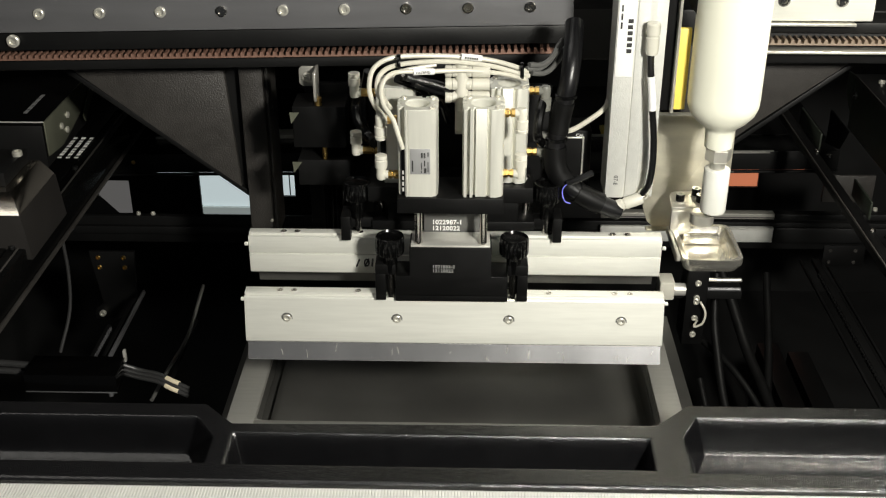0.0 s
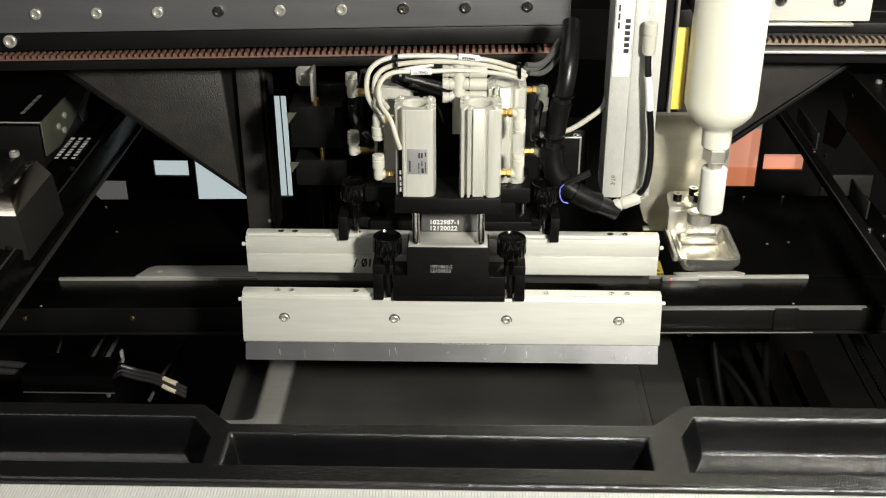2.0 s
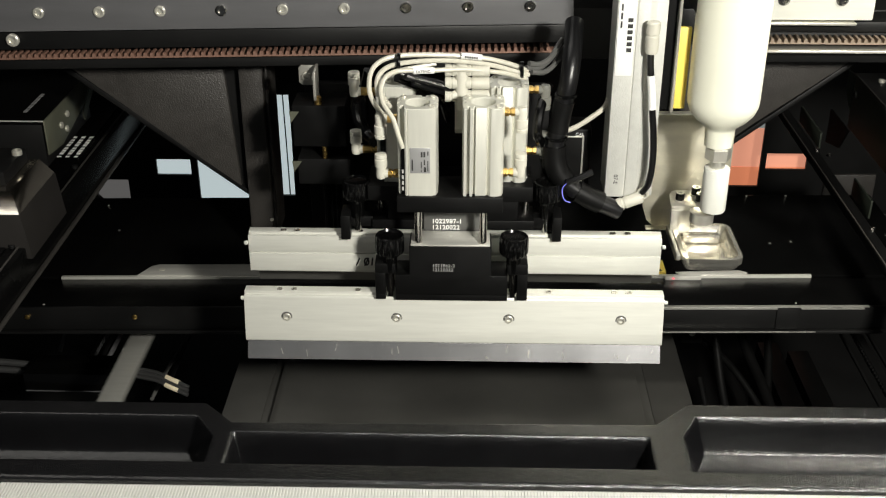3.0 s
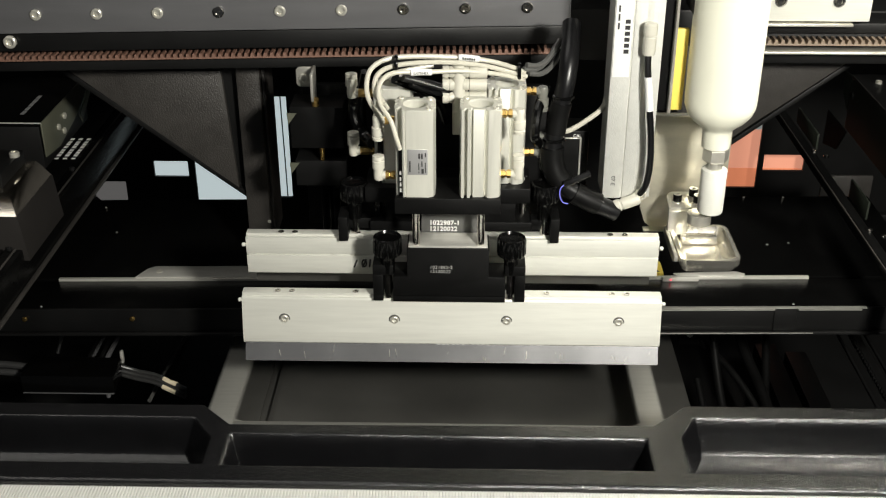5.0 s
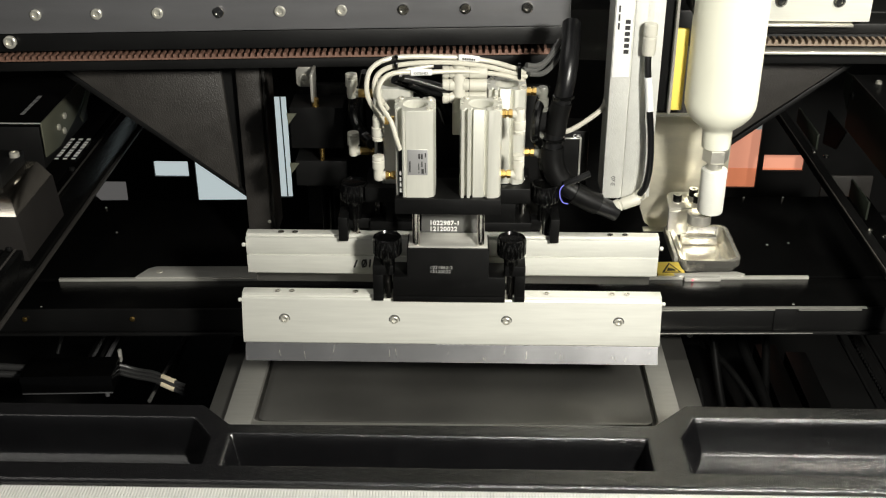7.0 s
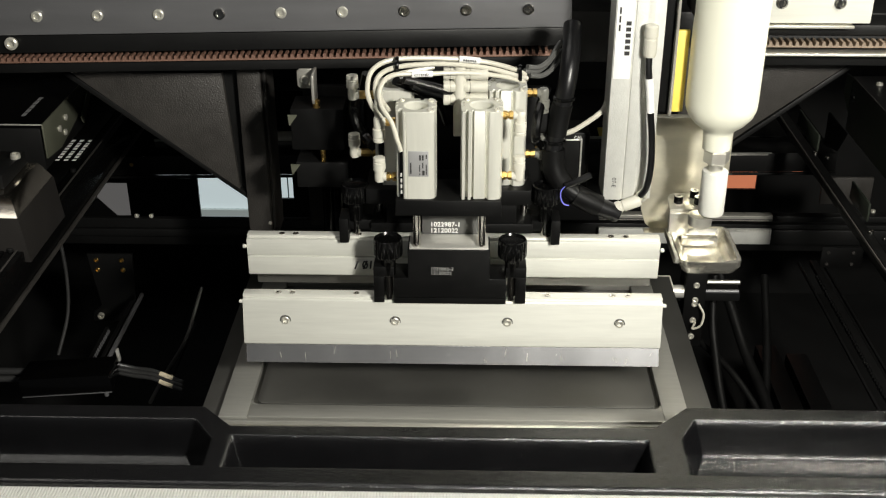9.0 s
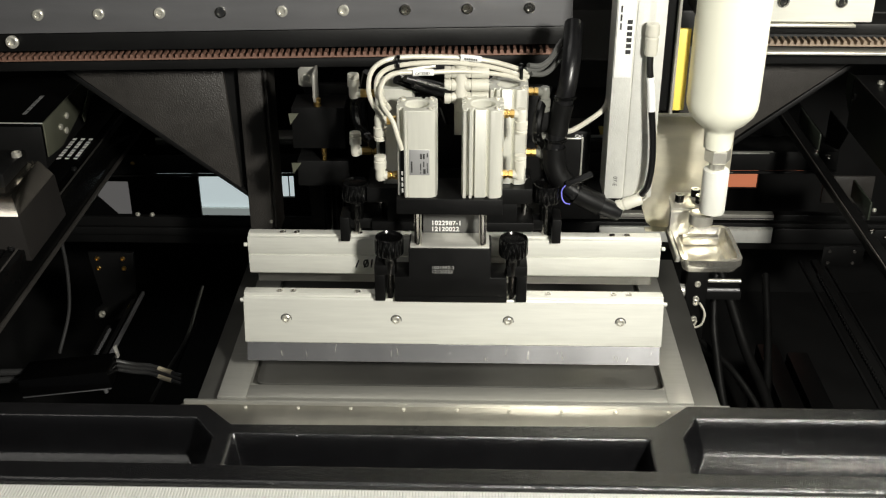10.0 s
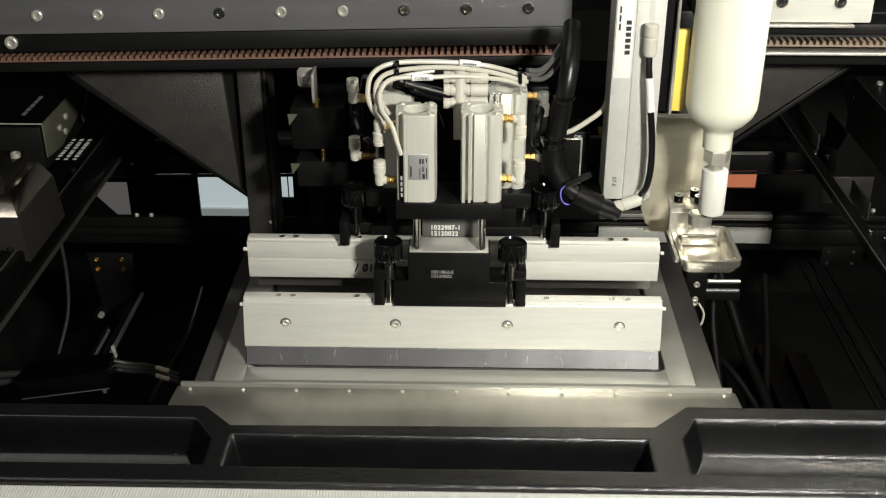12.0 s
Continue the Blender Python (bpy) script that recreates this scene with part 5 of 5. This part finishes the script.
def lower_left():
    L = thing("linear_guide", (-0.34, 0.3, -0.22), "dark linear guide with steel bars sloping back", "linear guide")
    part("plate", prism(B(), [(-0.4060, -0.1150), (-0.3560, -0.1150), (-0.3600, -0.1750), (-0.3800, -0.2000), (-0.4100, -0.2000), (-0.4080, -0.1880), (-0.3980, -0.1800)], "y", 0.3900, 0.3940, 0.0006), DARK, L)
    for x in (-0.3960, -0.3680):
        for z in (-0.1220, -0.1340):
            part("screw", socket_screw(B(), (x, 0.3900, z), "y", 0.0026, 0.002, -1), BRASS, L)
    part("bar", box(B(), -0.3425, -0.3392, 0.19, 0.3600, -0.1500, -0.1450, 0.001), BEAM, L, "worn steel bar")
    part("bar", box(B(), -0.3510, -0.3460, 0.19, 0.3500, -0.1540, -0.1490, 0.001), DARK, L)
    rack = part("bar", box(B(), -0.3640, -0.3600, 0.19, 0.3000, -0.1560, -0.1520, 0.001), DARK, L)
    for i in range(21):
        part("tooth", box(B(), -0.3599, -0.3580, 0.192 + i * 0.0050, 0.1944 + i * 0.0050, -0.1555, -0.1522, 0), BEAM, rack)
    part("bar", box(B(), -0.2720, -0.2690, 0.19, 0.3000, -0.1480, -0.1440, 0.001), DARK, L)
    part("bolt", socket_screw(B(), (-0.400, 0.3898, -0.1920), "y", 0.0036, 0.004, -1), SCREW, L)
    solid("cable", tube(B(), [(-0.430, 0.385, -0.10), (-0.428, 0.380, -0.14), (-0.430, 0.370, -0.18), (-0.440, 0.35, -0.22)], 0.0020), CORD, "grey hanging cable at the side", "cable", "cables")
    solid("cable", tube(B(), [(-0.262, 0.31, -0.110), (-0.270, 0.26, -0.140), (-0.280, 0.21, -0.150), (-0.285, 0.17, -0.155)], 0.0018), GREYTUBE, "grey cable pair in the machine bed", "cable", "cables")


lower_left()


def lower_right():
    V = thing("valve_unit", (0.225, 0.25, -0.14), "dark valve unit with screws and a looped white cable", "valve")
    part("body", box(B(), 0.215, 0.235, 0.240, 0.270, -0.1300, -0.0500, 0.001), BLACK, V)
    part("arm", box(B(), 0.190, 0.270, 0.250, 0.265, -0.0850, -0.0750, 0.001), DARK, V)
    part("end_block", box(B(), 0.1890, 0.2030, 0.2360, 0.2560, -0.0790, -0.0600, 0.0015), WHITE, V, "white plastic end block")
    part("barrel", rod(B(), (0.2030, 0.2480, -0.0735), "x", 0.0062, 0.0150, 20), LEDGE, V, "bright metal barrel")
    part("rod", rod(B(), (0.2360, 0.2500, -0.0640), "x", 0.0020, 0.0320, 12), STAINLESS, V)
    part("rod", rod(B(), (0.2360, 0.2500, -0.0740), "x", 0.0020, 0.0320, 12), BEAM, V)
    for z in (-0.062, -0.078, -0.082, -0.100, -0.118):
        part("screw", socket_screw(B(), (0.225, 0.240, z), "y", 0.0030, 0.002, -1), SCREW, V)
    part("cable", tube(B(), [(0.228, 0.236, -0.080), (0.233, 0.232, -0.089), (0.231, 0.230, -0.100), (0.224, 0.232, -0.105), (0.226, 0.232, -0.098)], 0.0011), TUBE, V, "white looped cable")
    G = thing("side_guide", (0.30, 0.25, -0.2), "dark slotted guide plates in the machine bed", "guide")
    for x, y0, y1, z0, z1 in ((0.262, 0.060, 0.230, -0.30, -0.215), (0.318, 0.060, 0.340, -0.30, -0.190), (0.352, 0.060, 0.340, -0.30, -0.200)):
        part("plate", prism(B(), [(y0, z0), (y1, z0), (y1, z1), (y0, z1)], "x", x, x + 0.022, 0.001), BLACK, G)
    rack = part("bar", box(B(), 0.388, 0.396, 0.05, 0.42, -0.1340, -0.1290, 0.0006), DARK, G)
    for i in range(60):
        part("tooth", box(B(), 0.386, 0.3879, 0.06 + i * 0.0055, 0.0626 + i * 0.0055, -0.1335, -0.1292, 0), DARK, rack)
    for x in (0.375, 0.402):
        part("bar", box(B(), x, x + 0.0025, 0.05, 0.42, -0.1340, -0.1310, 0.0006), DARK, G)
    part("end_plate", box(B(), 0.395, 0.440, 0.4062, 0.4078, -0.1310, -0.1060, 0.0005), BLACK, G)
    for x in (0.402, 0.429):
        for z in (-0.1117, -0.1257):
            part("screw", socket_screw(B(), (x, 0.4060, z), "y", 0.0018, 0.0016, -1), PAINT, G)
    for pts, r in (([(0.2650, 0.330, -0.090), (0.2760, 0.300, -0.120), (0.2860, 0.260, -0.150), (0.2960, 0.200, -0.170), (0.2960, 0.130, -0.190)], 0.0052),
                   ([(0.2560, 0.300, -0.085), (0.2530, 0.280, -0.110), (0.2540, 0.260, -0.140), (0.2600, 0.200, -0.190), (0.2760, 0.120, -0.210)], 0.0042),
                   ([(0.3140, 0.330, -0.100), (0.3100, 0.280, -0.140), (0.3000, 0.220, -0.175), (0.2800, 0.140, -0.200)], 0.0040),
                   ([(0.2450, 0.280, -0.150), (0.2700, 0.240, -0.160), (0.2900, 0.200, -0.180), (0.3000, 0.140, -0.200)], 0.0034),
                   ([(0.2300, 0.210, -0.150), (0.2360, 0.170, -0.175), (0.2500, 0.120, -0.200), (0.2700, 0.080, -0.215)], 0.0030)):
        solid("cable", tube(B(), pts, r, 12), BLACK, "black hose hanging in the machine bed", "cable", "cables")
    solid("cable", tube(B(), [(0.420, 0.180, -0.118), (0.412, 0.185, -0.122), (0.404, 0.180, -0.124)], 0.0012), GREYTUBE, "short grey wire beside the rack", "cable", "cables")


lower_right()


# ---------------------------------------------------------------- motion of the machine
def shifted(group, rows):
    for ob in MOVING[group]:
        b = BASE[ob.name]
        walk(ob, [(t, pose(b.x + dx, b.y + dy, b.z + dz, 0, ry, 0)) for t, dx, dy, dz, ry in rows])


def motions():
    D, TIP = GANTRY_BACK, -0.9
    shifted("gantry", [(0.0, 0, D, 0, TIP), (0.6, 0, D, 0, TIP), (0.7, 0, D - 0.022, 0, TIP), (0.8, 0, 0.148, 0, TIP), (0.9, 0, 0.047, 0, TIP), (1.0, 0, 0.002, 0, TIP), (1.1, 0, 0, 0, TIP),
                       (7.3, 0, 0, 0, TIP), (7.45, 0, 0.02, 0, TIP), (7.85, 0, D - 0.02, 0, TIP), (8.0, 0, D, 0, TIP), (12.0, 0, D, 0, TIP)])
    shifted("carriage", [(0.0, 0, D, 0.0027, TIP), (0.6, 0, D, 0.0027, TIP), (0.7, 0, D - 0.022, 0.0027, TIP), (0.8, 0, 0.148, 0.0027, TIP), (0.9, 0, 0.047, 0.0027, TIP), (1.0, 0, 0.002, 0.0027, TIP), (1.1, 0, 0, 0.0027, TIP), (5.0, 0, 0, 0.0027, TIP),
                         (5.1, 0.010, 0, 0.0027, TIP), (5.2, 0.0185, 0, 0.0027, TIP), (7.3, 0.0185, 0, 0.0027, TIP), (7.45, 0.0185, 0.02, 0.0027, TIP), (7.85, 0.010, D - 0.02, 0.0027, TIP), (8.0, 0, D, 0.0027, TIP), (12.0, 0, D, 0.0027, TIP)])
    low = TABLE_LOW
    shifted("table", [(0.0, 0, 0, low, 0), (5.3, 0, 0, low, 0), (5.9, 0, 0, -0.0635, 0), (6.5, 0, 0, -0.0525, 0), (7.0, 0, 0, -0.0492, 0), (7.2, 0, 0, -0.0490, 0), (8.0, 0, 0, -0.0488, 0), (8.8, 0, 0, -0.036, 0),
                      (9.8, 0, 0, -0.0192, 0), (10.5, 0, 0, -0.0065, 0), (10.8, 0, 0, -0.001, 0), (11.0, 0, 0, 0, 0), (12.0, 0, 0, 0, 0)])
    low = -0.0490
    shifted("pallet", [(0.0, 0, 0, low, 0), (0.55, 0, 0, low, 0), (0.7, -0.016, 0, low, 0), (1.2, -0.127, 0, low, 0), (2.0, -0.303, 0, low, 0), (2.6, -0.432, 0, low, 0), (2.8, -0.447, 0, low, 0),
                       (3.0, -0.430, 0, low, 0), (3.1, -0.410, 0, low, 0), (4.8, -0.052, 0, low, 0), (5.0, -0.014, 0, low, 0), (5.15, 0, 0, low, 0), (7.2, 0, 0, low, 0), (8.0, 0, 0, -0.0488, 0),
                       (8.8, 0, 0, -0.036, 0), (9.8, 0, 0, -0.0192, 0), (10.5, 0, 0, -0.0065, 0), (10.8, 0, 0, -0.001, 0), (11.0, 0, 0, 0, 0), (12.0, 0, 0, 0, 0)])
    shifted("head", [(0.0, 0, 0, 0, 0), (11.1, 0, 0, 0, 0), (11.5, 0, 0, -0.0013, 0), (11.9, 0, 0, -0.0030, 0), (12.0, 0, 0, -0.0031, 0)])
    shifted("sensor", [(0.0, 0, 0, 0, 0), (6.0, 0, 0, 0, 0), (7.0, 0, 0, 0, -2), (9.0, 0, 0, 0, -5), (10.8, 0, 0, 0, -9), (12.0, 0, 0, 0, -9)])


motions()
